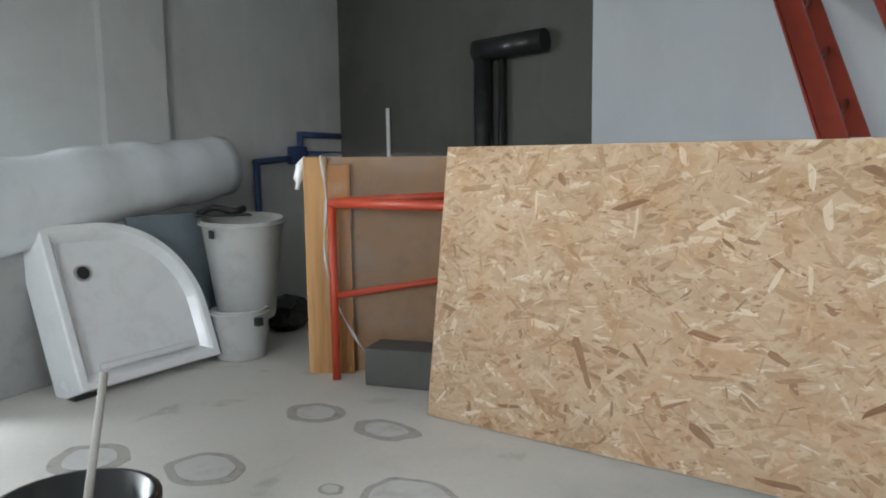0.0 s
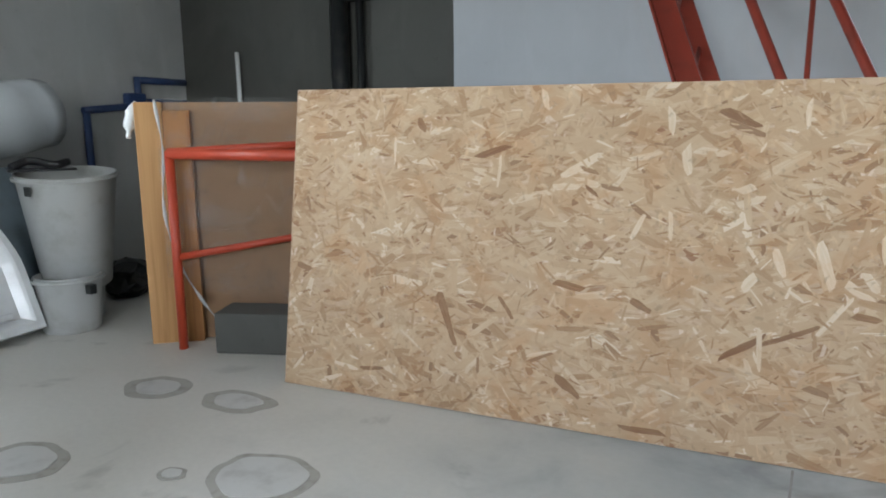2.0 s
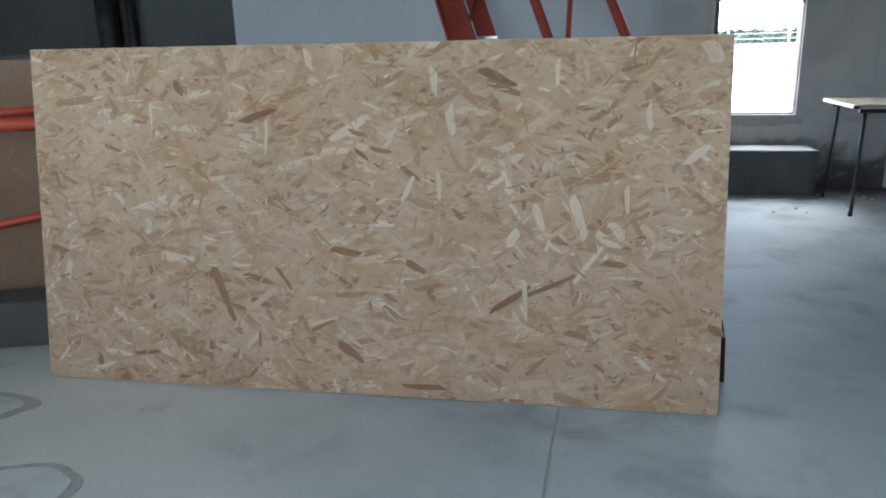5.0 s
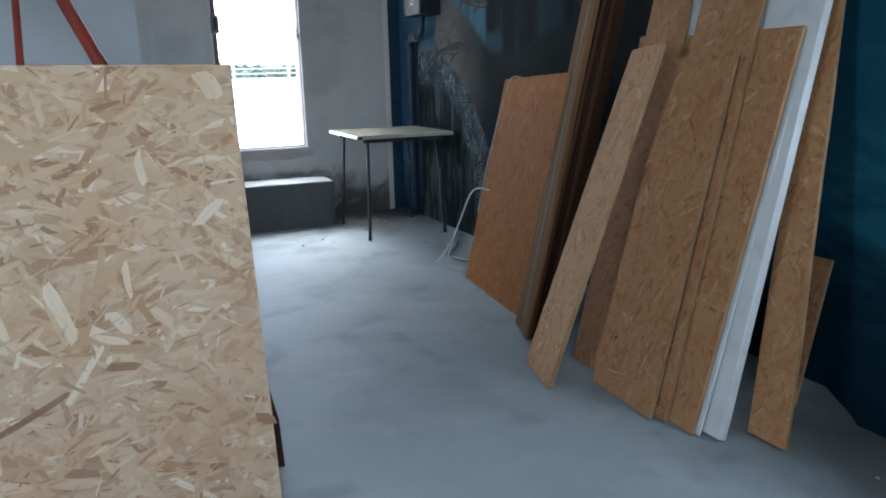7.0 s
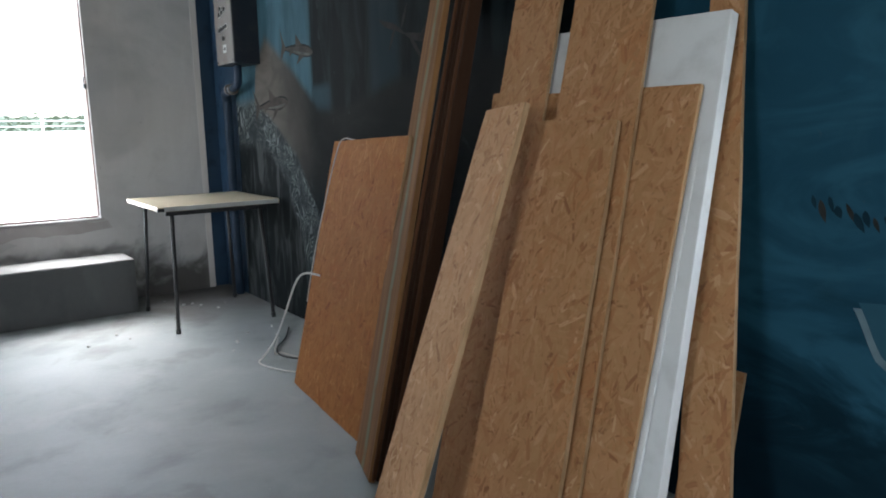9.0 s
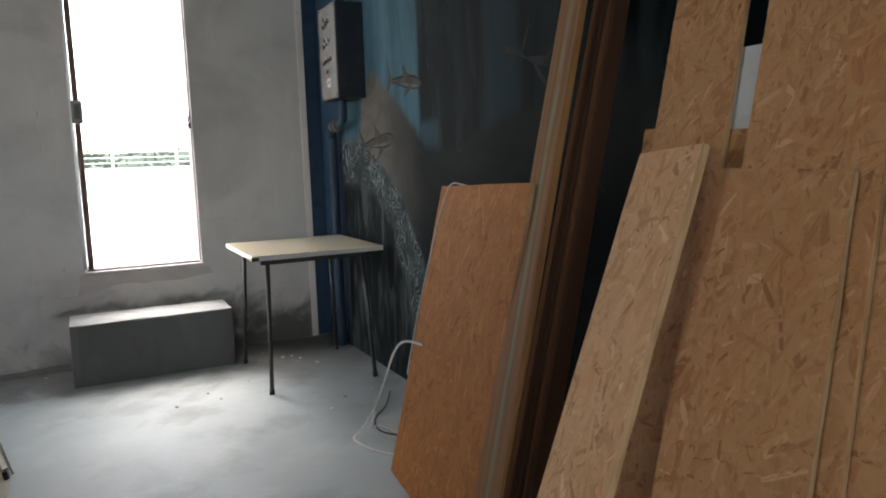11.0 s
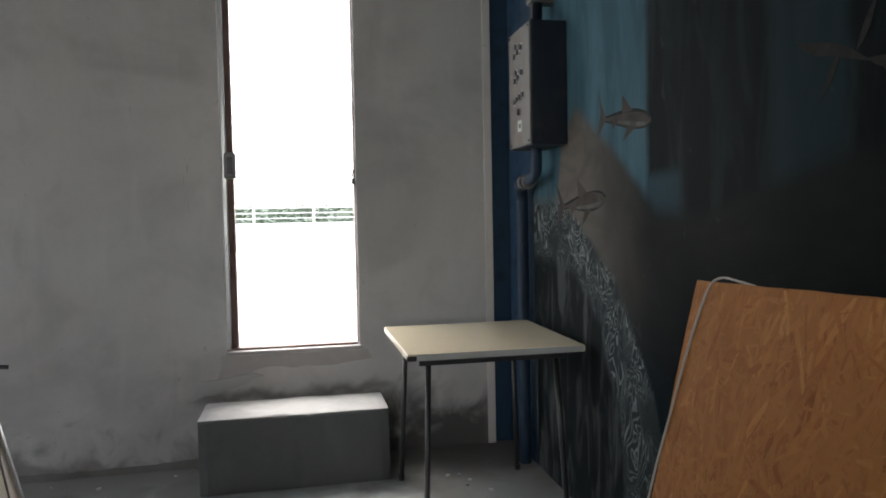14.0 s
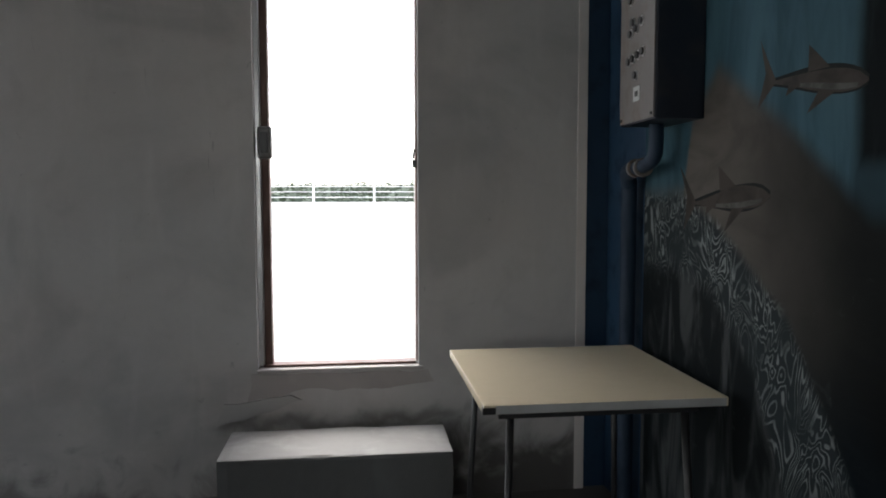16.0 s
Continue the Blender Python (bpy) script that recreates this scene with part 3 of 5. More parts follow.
crust("broken_plaster", [(-1.50, 0.585), (-0.73, 0.585), (-0.70, 0.53), (-1.0, 0.50), (-1.25, 0.515), (-1.52, 0.47)], 0.005, M_crust, "broken pinkish plaster below the window sill", 1)
crust("broken_plaster", [(-1.62, 0.45), (-1.35, 0.49), (-1.28, 0.47), (-1.5, 0.40), (-1.66, 0.36)], 0.009, M_plaster, "loose plaster scab beside the step", 2)
crust("broken_plaster", [(-1.60, 0.05), (-1.85, 0.035), (-2.3, 0.03), (-2.9, 0.04), (-2.9, 0.0), (-1.6, 0.0)], 0.012, M_damp, "rough damp plaster edge along the floor", 4)

# worn step below the window
bm = B()
box(bm, -1.574, -0.669, -0.43, -0.09, 0.0, 0.362)
bmesh.ops.subdivide_edges(bm, edges=list(bm.edges), cuts=22, use_grid_fill=True)
for v in bm.verts:
    edge = sum((abs(v.co.x + 1.574) < 0.01 or abs(v.co.x + 0.669) < 0.01, abs(v.co.y + 0.43) < 0.01, abs(v.co.z - 0.362) < 0.01))
    k = noise.noise(v.co * 11)
    if edge >= 2:
        v.co += Vector((0, 0.004 + 0.006 * max(0, k), -0.003 - 0.012 * max(0, k) ** 2))
    elif v.co.z > 0.01:
        v.co += 0.004 * noise.noise_vector(v.co * 7)
bm.normal_update()
# upward faces get the paler tone that paints in the window light
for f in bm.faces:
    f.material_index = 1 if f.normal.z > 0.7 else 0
tagged(mesh_object("cement_step", bm, [M_step, M_step_lit]), "worn grey cement step below the tall window", "step", kind="structure")


# ---- white window in the painted wall ----
def side_window():
    y0, y1, z0, z1 = W2
    w = thing("window_2", pose(0, 0, 0), "white plastic framed window set in rough plaster", "window", kind="structure")
    for a, b, c, d in ((y0, y1, z0, z0 + 0.06), (y0, y1, z1 - 0.06, z1), (y0, y0 + 0.06, z0 + 0.06, z1 - 0.06), (y1 - 0.06, y1, z0 + 0.06, z1 - 0.06)):
        part("window_frame", box(B(), WX - 0.012, WX + 0.06, a, b, c, d, 0.006), M_pvc, w)
    for a, b, c, d in ((y0 + .06, y1 - .06, z0 + .06, z0 + .085), (y1 - .085, y1 - .06, z0 + .085, z1 - .06)):
        part("sash", box(B(), WX + 0.01, WX + 0.06, a, b, c, d, 0.005), M_pvc, w)
    bm = B()
    pts = []
    for i in range(60):
        t = i / 59
        pts.append((y1 + 0.025 + 0.018 * noise.noise(Vector((t * 9, 0, 0))), z1 - (z1 - z0 + 0.03) * t))
    outline = [(y1 - 0.01, z1)] + pts + [(y1 - 0.01, z0 - 0.03)]
    slab(bm, outline, 0, 0.006)
    ob = part("rough_plaster", bm, M_patch, w, "ragged pale plaster round the frame")
    ob.matrix_local = Matrix(((0, 0, -1, WX), (1, 0, 0, 0), (0, 1, 0, 0), (0, 0, 0, 1)))
    bm = B()
    low = [(y1 + 0.02 - 0.9 * i / 40, z0 - 0.02 - 0.018 * abs(noise.noise(Vector((i * 0.35, 3, 0))))) for i in range(41)]
    slab(bm, low + [(y1 - 0.88, z0 + 0.01), (y1 + 0.02, z0 + 0.01)], 0, 0.006)
    ob = part("rough_plaster", bm, M_patch, w)
    ob.matrix_local = Matrix(((0, 0, -1, WX), (1, 0, 0, 0), (0, 1, 0, 0), (0, 0, 0, 1)))


side_window()

# ---- terrace and distance ----
bm = box(B(), -40, 40, 0.24, 17.0, 0.2, 0.5)
tagged(mesh_object("terrace", bm, M_terrace), "white painted roof terrace in daylight", "terrace", kind="structure")
bm = box(B(), -40, 6.0, 17.0, 17.3, 0.2, 1.25, 0.02)
tagged(mesh_object("parapet", bm, M_terrace), "low white parapet at the terrace edge", "parapet", kind="structure")
bm = box(B(), -3000, 3000, -200, 4000, -7.2, -7.0)
tagged(mesh_object("ground", bm, M_grass), "far green land beyond the terrace", "ground", kind="structure")


def railing():
    r = thing("railing", pose(0, 17.15, 1.25), "thin white metal railing on the parapet", "railing")
    for i in range(16):
        part("post", sweep(B(), [(-21 + i * 1.7, 0, 0), (-21 + i * 1.7, 0, 0.62)], 0.032, 8), M_railing, r)
    for k in range(4):
        part("rail", sweep(B(), [(-21, 0, 0.14 + 0.15 * k), (5, 0, 0.14 + 0.15 * k)], 0.010, 6), M_railing, r)


railing()
rng = random.Random(5)
bm = B()
for i in range(7000):
    x = rng.uniform(-150, 120)
    y = rng.uniform(95, 135)
    top = 1.35 + 0.0235 * y + 0.55 * noise.noise(Vector((x * 0.05, y * 0.04, 0))) + 0.3 * noise.noise(Vector((x * 0.3, y * 0.2, 4)))
    z = top - abs(rng.gauss(0, 2.2))
    s = rng.uniform(0.25, 0.7)
    a = rng.uniform(0, 6.28)
    vs = [bm.verts.new((x + s * math.cos(a + k * 2.1), y + s * 0.6 * math.sin(a + k * 2.1), z + s * (0.5 if k == 1 else -0.3) * rng.uniform(0.5, 1.2))) for k in range(3)]
    bm.faces.new(vs)
    vs2 = [bm.verts.new(v.co + Vector((0, 0, -rng.uniform(0.3, 0.8)))) for v in vs]
    bm.faces.new(vs2[::-1])
tagged(mesh_object("far_woods", bm, M_leaf), "hazy far line of green trees", "trees", kind="stuff")
bm = B()
for i in range(60):
    x = -240 + i * 8
    box(bm, x, x + 8, 136, 150, -7, 3.9 + 0.5 * noise.noise(Vector((i * 0.4, 1, 0))))
tagged(mesh_object("wooded_slope", bm, M_leaf), "green slope behind the trees", "hill", kind="stuff")


# ---- leaning boards ----
def strand_material(name, warm, flat):
    """Wood strands: tone and grain from each strand's own place; flat pulls the tones together."""
    n = Net(name, 0.7)
    at = n.node("ShaderNodeAttribute", attribute_name="strand")
    sep = n.node("ShaderNodeSeparateXYZ")
    n.plug(at.outputs["Vector"], sep.inputs[0])
    vec = n.node("ShaderNodeCombineXYZ")
    n.plug(sep.outputs[0], vec.inputs[0])
    n.plug(sep.outputs[1], vec.inputs[1])
    n.plug(n.math("MULTIPLY", sep.outputs[2], 40.0), vec.inputs[2])
    grain = n.noise(1.0, 4, n.scaled(14, 260, 1, vec=vec.outputs[0]), distort=0.6)
    t = n.math("ADD", sep.outputs[2], n.math("MULTIPLY", n.math("SUBTRACT", grain, 0.5), 0.38))
    tones = [(0.0, (0.20, 0.105, 0.06)), (0.16, (0.33, 0.20, 0.115)), (0.38, (0.47, 0.335, 0.215)), (0.72, (0.57, 0.44, 0.305)), (1.0, (0.78, 0.70, 0.58))]
    mid = (0.50, 0.37, 0.25)
    col = n.ramp(t, [(p, tuple((c + (m - c) * flat) * w for c, m, w in zip(rgb, mid, warm))) for p, rgb in tones])
    blush = n.step(n.noise(5.5, 5, distort=0.8), 0.46, 0.68)
    col = n.mix(n.math("MULTIPLY", blush, 0.55), col, n.mix(1.0, col, (0.93, 0.76, 0.62), "MULTIPLY"))
    fleck = n.step(n.noise(34, 4, distort=0.5), 0.60, 0.68)
    col = n.mix(n.math("MULTIPLY", fleck, 0.35), col, tuple(c * 0.42 * w for c, w in zip(mid, warm)))
    frost = n.step(n.noise(19, 5, n.scaled(1.6, 0.7, 1), distort=0.8), 0.60, 0.72)
    col = n.mix(n.math("MULTIPLY", frost, 0.30), col, tuple(min(1.0, c * 1.65 * w) for c, w in zip(mid, warm)))
    stain = n.step(n.noise(2.2, 4, distort=0.6), 0.45, 0.7)
    col = n.mix(n.math("MULTIPLY", stain, 0.22), col, tuple(c * 0.6 * w for c, w in zip(mid, warm)))
    n.bump(grain, 0.25, 0.001)
    return n.done(col, 0.75, 0.2)


STRANDS = {"osb_pale": strand_material("pale_strands", (0.93, 0.885, 0.84), 0.32),
           "osb_striking": strand_material("striking_strands", (0.93, 0.885, 0.84), 0.12),
           "osb_aged": strand_material("aged_strands", (0.66, 0.452, 0.305), 0.40),
           "osb_amber": strand_material("amber_strands", (0.70, 0.365, 0.14), 0.5),
           "osb_weathered": strand_material("weathered_strands", (0.90, 0.69, 0.53), 0.40)}


def clipped(poly, quad):
    """The part of a flat polygon inside a convex outline that runs anticlockwise; points carry their own extra values."""
    for (ax, ay), (bx, by) in zip(quad, quad[1:] + quad[:1]):
        out = []
        for p, q in zip(poly, poly[1:] + poly[:1]):
            dp = (bx - ax) * (p[1] - ay) - (by - ay) * (p[0] - ax)
            dq = (bx - ax) * (q[1] - ay) - (by - ay) * (q[0] - ax)
            if dp >= 0:
                out.append(p)
            if dp * dq < 0:
                k = dp / (dp - dq)
                out.append(tuple(a + (b - a) * k for a, b in zip(p, q)))
        poly = out
        if len(poly) < 3:
            return []
    return poly


def strand_shape(x, y, length, wide, angle, tone, rng):
    """A torn flake of wood: nearly parallel sides and slanted, splintered ends."""
    slant, bow = rng.uniform(-1.6, 1.6) * wide, rng.uniform(-0.1, 0.1) * wide
    taper = rng.uniform(0.55, 1.0)
    side = [(-0.5, 0.42), (-0.2, 0.5), (0.2, 0.5 * (1 + taper) / 2), (0.5, 0.42 * taper), (0.5 + rng.uniform(0, 0.08), 0.1),
            (0.5, -0.45 * taper), (0.2, -0.5 * (1 + taper) / 2), (-0.2, -0.5), (-0.5, -0.4), (-0.5 - rng.uniform(0, 0.08), -0.05)]
    ca, sa = math.cos(angle), math.sin(angle)
    out = []
    for s, t in side:
        u = s * length + slant * t + rng.uniform(-0.05, 0.05) * wide
        v = t * wide * rng.uniform(0.75, 1.15) + bow * (1 - 4 * s * s)
        out.append((x + u * ca - v * sa, y + u * sa + v * ca, u + x * 3, v + y * 3, tone))
    return out


def add_strands(board, flat, grade, turn, per_square, seed, big=1.0):
    """Covers the face of a board with overlapping strands, as one part."""
    rng = random.Random(seed)
    cx, cy = sum(p[0] for p in flat) / 4, sum(p[1] for p in flat) / 4
    quad = [(x + (cx - x) * 0.006, y + (cy - y) * 0.006) for x, y in flat]
    area = 0.5 * sum(a[0] * b[1] - b[0] * a[1] for a, b in zip(quad, quad[1:] + quad[:1]))
    if area < 0:
        quad, area = quad[::-1], -area
    x0, x1, y0, y1 = min(p[0] for p in quad), max(p[0] for p in quad), min(p[1] for p in quad), max(p[1] for p in quad)
    count = int(per_square * (x1 - x0) * (y1 - y0))
    verts, faces, extra = [], [], []
    for i in range(count):
        roll = rng.random()
        small = i > count * 0.55
        if roll < 0.05:
            tone = rng.uniform(-0.02, 0.14)
        elif roll < 0.24:
            tone = rng.uniform(0.16, 0.36)
        elif roll < 0.93:
            tone = rng.uniform(0.38, 0.76)
        else:
            tone = rng.uniform(0.78, 1.0)
        angle = turn + radians(rng.gauss(0, 32) if rng.random() < 0.72 else rng.uniform(-90, 90))
        length = rng.uniform(0.02, 0.07) if small else rng.uniform(0.06, 0.16)
        wide = rng.uniform(0.003, 0.011) if small else rng.uniform(0.012, 0.034)
        if tone < 0.15:
            wide, length = wide * 0.8, length * 0.75
        poly = clipped(strand_shape(rng.uniform(x0, x1), rng.uniform(y0, y1), length * big, wide * big, angle, tone, rng), quad)
        if len(poly) < 3:
            continue
        z = 0.00015 + 0.0009 * i / count
        faces.append(list(range(len(verts), len(verts) + len(poly))))
        verts += [(p[0], p[1], z) for p in poly]
        extra += [c for p in poly for c in p[2:]]
    strand_part(board, verts, faces, extra, grade, "stuff")


def strand_part(board, verts, faces, extra, grade, kind=""):
    me = bpy.data.meshes.new("strands")
    me.from_pydata(verts, [], faces)
    layer = me.attributes.new("strand", "FLOAT_VECTOR", "POINT")
    layer.data.foreach_set("vector", extra)
    me.materials.append(STRANDS[grade])
    ob = new("strand_layer" if kind else "strand", me)
    ob.parent = board
    return tagged(ob, kind=kind) if kind else ob



def leaning(name, corners, thick, material, label, category="board", group="offcuts leaning on the painted wall", bevel=0.0015, rag=0.0):
    """A flat board by its four visible corners: bottom left, bottom right, top right, top left, thickness behind."""
    bl, br, tr, tl = [Vector(c) for c in corners]
    u = (br - bl).normalized()
    v = (tl - bl)
    v = (v - u * v.dot(u)).normalized()
    w = u.cross(v)
    flat = [((c - bl).dot(u), (c - bl).dot(v)) for c in (bl, br, tr, tl)]
    pts = []
    cut = random.Random(len(name) + int(1000 * abs(bl.y)))
    for (ax, ay), (bx, by) in zip(flat, flat[1:] + flat[:1]):
        steps = 10 if rag else 1
        for s in range(steps):
            t = s / steps
            k = rag * cut.uniform(-1, 1) if s else 0
            pts.append((ax + (bx - ax) * t + k * (by - ay) / 2, ay + (by - ay) * t + k * (ax - bx) / 2))
    bm = slab(B(), pts, -thick, 0.0, bevel)
    m = Matrix((u, v, w)).transposed().to_4x4()
    low = min((bl + u * x + v * y + w * z).z for x, y in flat for z in (0, -thick))
    m.translation = bl + Vector((0, 0, max(0.0, 0.001 - low)))
    grade = material.name
    if grade in STRANDS and grade != "osb_pale":
        bm.normal_update()
        for f in bm.faces:
            f.material_index = int(abs(f.normal.z) < 0.5)
    ob = tagged(mesh_object(name, bm, [material, M_osb_edge], m), label, category, group)
    if grade == "osb_pale":
        add_strands(ob, flat, grade, 0.0, 1700, 21, 1.0)
    elif grade in STRANDS:
        add_strands(ob, flat, grade, radians(80), 2200, int(997 * abs(bl.y) + 31 * abs(br.x)), 0.6)
    return ob


# brace and the large board in the middle of the room
bm = slab(B(), [(-2.3, 0.0), (-1.835, 0.0), (-1.842, 0.16), (-1.868, 0.29), (-2.3, 0.29)], 0.0, 0.015, 0.001)
tagged(mesh_object("timber_brace", bm, M_edge, Matrix(((1, 0, 0, 0), (0, 0, 1, -4.0), (0, 1, 0, 0), (0, 0, 0, 1)))), "dark brown board end standing behind the large sheet", "board")
sheet = leaning("osb_sheet", [(-4.337, -4.385, 0), (-1.891, -4.262, 0), (-1.903, -4.105, 1.196), (-4.335, -4.21, 1.216)], 0.015, M_osb,
        "large pale oriented strand board sheet standing on its long edge", "board", "")
# the most striking strands of the sheet: along, up, length, width, turn
DARK_STRANDS = [(1.77, 0.362, 0.15, 0.024, 32), (1.906, 0.413, 0.165, 0.017, 24), (0.737, 0.346, 0.20, 0.034, -68), (0.892, 0.981, 0.12, 0.032, 22),
                (1.209, 0.152, 0.105, 0.036, -34), (1.447, 0.464, 0.075, 0.028, -27), (1.195, 0.51, 0.105, 0.024, -10), (2.108, 0.488, 0.07, 0.024, -11),
                (2.43, 0.28, 0.05, 0.026, -20), (1.259, 0.845, 0.045, 0.018, -29), (1.723, 1.092, 0.12, 0.034, -27), (0.968, 0.411, 0.09, 0.016, -54),
                (1.474, 0.041, 0.14, 0.022, 0), (0.419, 0.117, 0.10, 0.018, 7), (0.593, 1.078, 0.05, 0.03, -45)]
PALE_STRANDS = [(1.57, 0.956, 0.085, 0.034, -78), (1.863, 0.638, 0.085, 0.03, -69), (1.99, 0.639, 0.13, 0.034, -70), (1.82, 0.36, 0.13, 0.018, -88),
                (1.527, 0.739, 0.09, 0.018, -88), (1.421, 0.731, 0.09, 0.018, 65), (1.51, 1.085, 0.075, 0.028, -88), (1.916, 1.102, 0.08, 0.02, -90),
                (2.205, 0.962, 0.07, 0.024, -81), (2.143, 0.698, 0.08, 0.018, -86), (1.777, 0.569, 0.06, 0.03, 52), (0.915, 0.909, 0.11, 0.012, -93),
                (0.483, 0.984, 0.09, 0.012, -89), (2.383, 1.156, 0.07, 0.05, -61), (1.077, 1.165, 0.065, 0.026, -79)]
rng = random.Random(8)
for tone, lift, strands in ((0.05, 0.0012, DARK_STRANDS), (0.88, 0.0014, PALE_STRANDS)):
    for x, y, length, wide, turn in strands:
        poly = strand_shape(x, y, length, wide, radians(turn), tone + rng.uniform(-0.05, 0.05), rng)
        strand_part(sheet, [(p[0], p[1], lift) for p in poly], [list(range(len(poly)))], [c for p in poly for c in p[2:]], "osb_striking")

leaning("osb_offcut", [(-0.430, -2.368, 0), (-0.515, -3.13, 0), (-0.185, -3.10, 1.15), (-0.142, -2.335, 1.129)], 0.015, M_osb_dark,
        "amber strand board offcut leaning with a cable over it", rag=0.004)
leaning("osb_plank", [(-0.765, -3.630, 0), (-0.828, -3.900, 0), (-0.298, -3.882, 1.237), (-0.291, -3.642, 1.234)], 0.018, M_osb_pale,
        "narrow weathered strand board plank leaning in front of the stack", rag=0.003)
leaning("osb_offcut", [(-0.632, -3.906, 0), (-0.647, -4.258, 0), (-0.201, -4.106, 1.193), (-0.20, -3.765, 1.2)], 0.015, M_osb_aged,
        "strand board offcut leaning in the stack", rag=0.003)
leaning("osb_plank", [(-0.60, -3.98, 0), (-0.617, -4.297, 0), (0.075, -4.05, 1.88), (0.075, -3.735, 1.88)], 0.015, M_osb_aged,
        "tall strand board plank leaning in the stack")
leaning("osb_plank", [(-0.565, -3.68, 0), (-0.58, -3.92, 0), (0.08, -3.675, 1.88), (0.08, -3.435, 1.88)], 0.015, M_osb_aged,
        "tall brown strand board plank leaning in the stack")
leaning("osb_offcut", [(-0.52, -3.63, 0), (-0.54, -4.02, 0), (-0.08, -3.82, 1.30), (-0.08, -3.43, 1.30)], 0.015, M_osb_aged,
        "dark strand board offcut half hidden in the stack")
leaning("osb_offcut", [(-0.575, -3.85, 0), (-0.60, -4.405, 0), (-0.13, -4.305, 1.28), (-0.115, -3.74, 1.285)], 0.015, M_osb_aged,
        "wide strand board offcut leaning behind the planks")
leaning("white_sheet", [(-0.565, -3.95, 0), (-0.58, -4.418, 0), (-0.110, -4.317, 1.28), (-0.098, -3.8, 1.285)], 0.008, M_door,
        "thin white faced sheet behind the strand boards", "sheet")
leaning("white_board", [(-0.545, -3.88, 0), (-0.556, -4.478, 0), (-0.05, -4.325, 1.46), (-0.04, -3.70, 1.47)], 0.034, M_door,
        "white painted flat board leaning behind the stack", "board")
leaning("osb_plank", [(-0.422, -4.469, 0), (-0.414, -4.61, 0), (0.06, -4.285, 1.62), (0.06, -4.19, 1.62)], 0.016, M_osb_aged,
        "narrow dusty strand board plank leaning on the wall", rag=0.003)
leaning("osb_offcut", [(-0.13, -4.25, 0), (-0.13, -4.40, 0), (0.03, -4.365, 0.50), (0.03, -4.22, 0.50)], 0.015, M_osb_aged,
        "small strand board offcut on the floor against the wall")


def beam_bundle():
    """A tall painted beam with thin boards standing edge-on beside it."""
    g = "long timbers leaning on the painted wall"
    leaning("timber_beam", [(-0.571, -3.205, 0), (-0.642, -3.425, 0), (0.075, -3.092, 1.89), (0.085, -2.885, 1.89)], 0.022, M_beam,
            "tall wooden board with a pale paint streak", "timber", g)
    for i in range(5):
        y, top = -3.430 - 0.0150 * i, -3.097 - 0.022 * i
        leaning("thin_board", [(-0.636 + 0.01 * i, y, 0), (-0.638 + 0.01 * i, y - 0.011, 0), (0.06, top - 0.014, 1.87), (0.06, top, 1.87)],
                0.05, M_edge, "thin brown board standing edge-on beside a beam", "timber", g)


def beam_material():
    n = Net("streaked_beam", 0.7)
    sep = n.node("ShaderNodeSeparateXYZ")
    n.plug(n.coord, sep.inputs[0])
    across = n.math("ADD", sep.outputs[0], n.math("MULTIPLY", sep.outputs[1], 0.258))
    vec = n.node("ShaderNodeCombineXYZ")
    n.plug(across, vec.inputs[0])
    n.plug(sep.outputs[1], vec.inputs[1])
    n.plug(sep.outputs[2], vec.inputs[2])
    g = n.noise(1.0, 6, n.scaled(40, 1.5, 40, vec=vec.outputs[0]), distort=0.5)
    col = n.mix(n.step(g, 0.3, 0.7), (0.25, 0.115, 0.042), (0.13, 0.058, 0.022))
    col = n.mix(n.math("MULTIPLY", n.noise(9, 5), 0.35), col, (0.20, 0.13, 0.065))
    x = n.math("ADD", across, n.math("MULTIPLY", n.noise(3, 5), 0.05))
    band = n.math("MULTIPLY", n.step(x, 0.125, 0.135), n.math("SUBTRACT", 1.0, n.step(x, 0.155, 0.172)))
    band = n.math("MULTIPLY", band, n.step(n.noise(7, 5), 0.3, 0.5))
    col = n.mix(n.math("MULTIPLY", band, 0.75), col, (0.17, 0.19, 0.12))
    n.bump(g, 0.25, 0.002)
    return n.done(col, 0.8, 0.15)


M_beam = beam_material()
beam_bundle()



# ---- table ----
def small_table():
    t = thing("side_table", pose(-0.315, -0.80, 0), "small cream laminate table on thin black metal legs", "table")
    bm = box(B(), -0.366, 0.372, -0.378, 0.378, 0.737, 0.765, 0.004)
    part("tabletop", bm, M_top, t, "cream laminate tabletop")
    part("apron", box(B(), -0.31, 0.31, -0.32, -0.30, 0.705, 0.737, 0.002), M_black, t)
    part("apron", box(B(), -0.31, 0.31, 0.30, 0.32, 0.705, 0.737, 0.002), M_black, t)
    part("corner_bracket", box(B(), -0.368, -0.33, -0.3795, -0.36, 0.738, 0.758, 0.001), M_black, t, "dark metal corner bracket")
    part("edge_band", box(B(), -0.33, 0.365, -0.3795, -0.378, 0.739, 0.763), M_bucket, t, "worn pale edge band")
    for sx, sy in ((-1, -1), (-1, 1), (1, -1), (1, 1)):
        leg = part("leg", sweep(B(), [(sx * 0.27, sy * 0.30, 0.735), (sx * 0.30, sy * 0.35, 0.02)], 0.012, 10), M_black, t)
        part("foot_cap", sweep(B(), [(sx * 0.2995, sy * 0.349, 0.03), (sx * 0.301, sy * 0.351, 0.0)], 0.015, 10), M_blackpl, leg)


small_table()


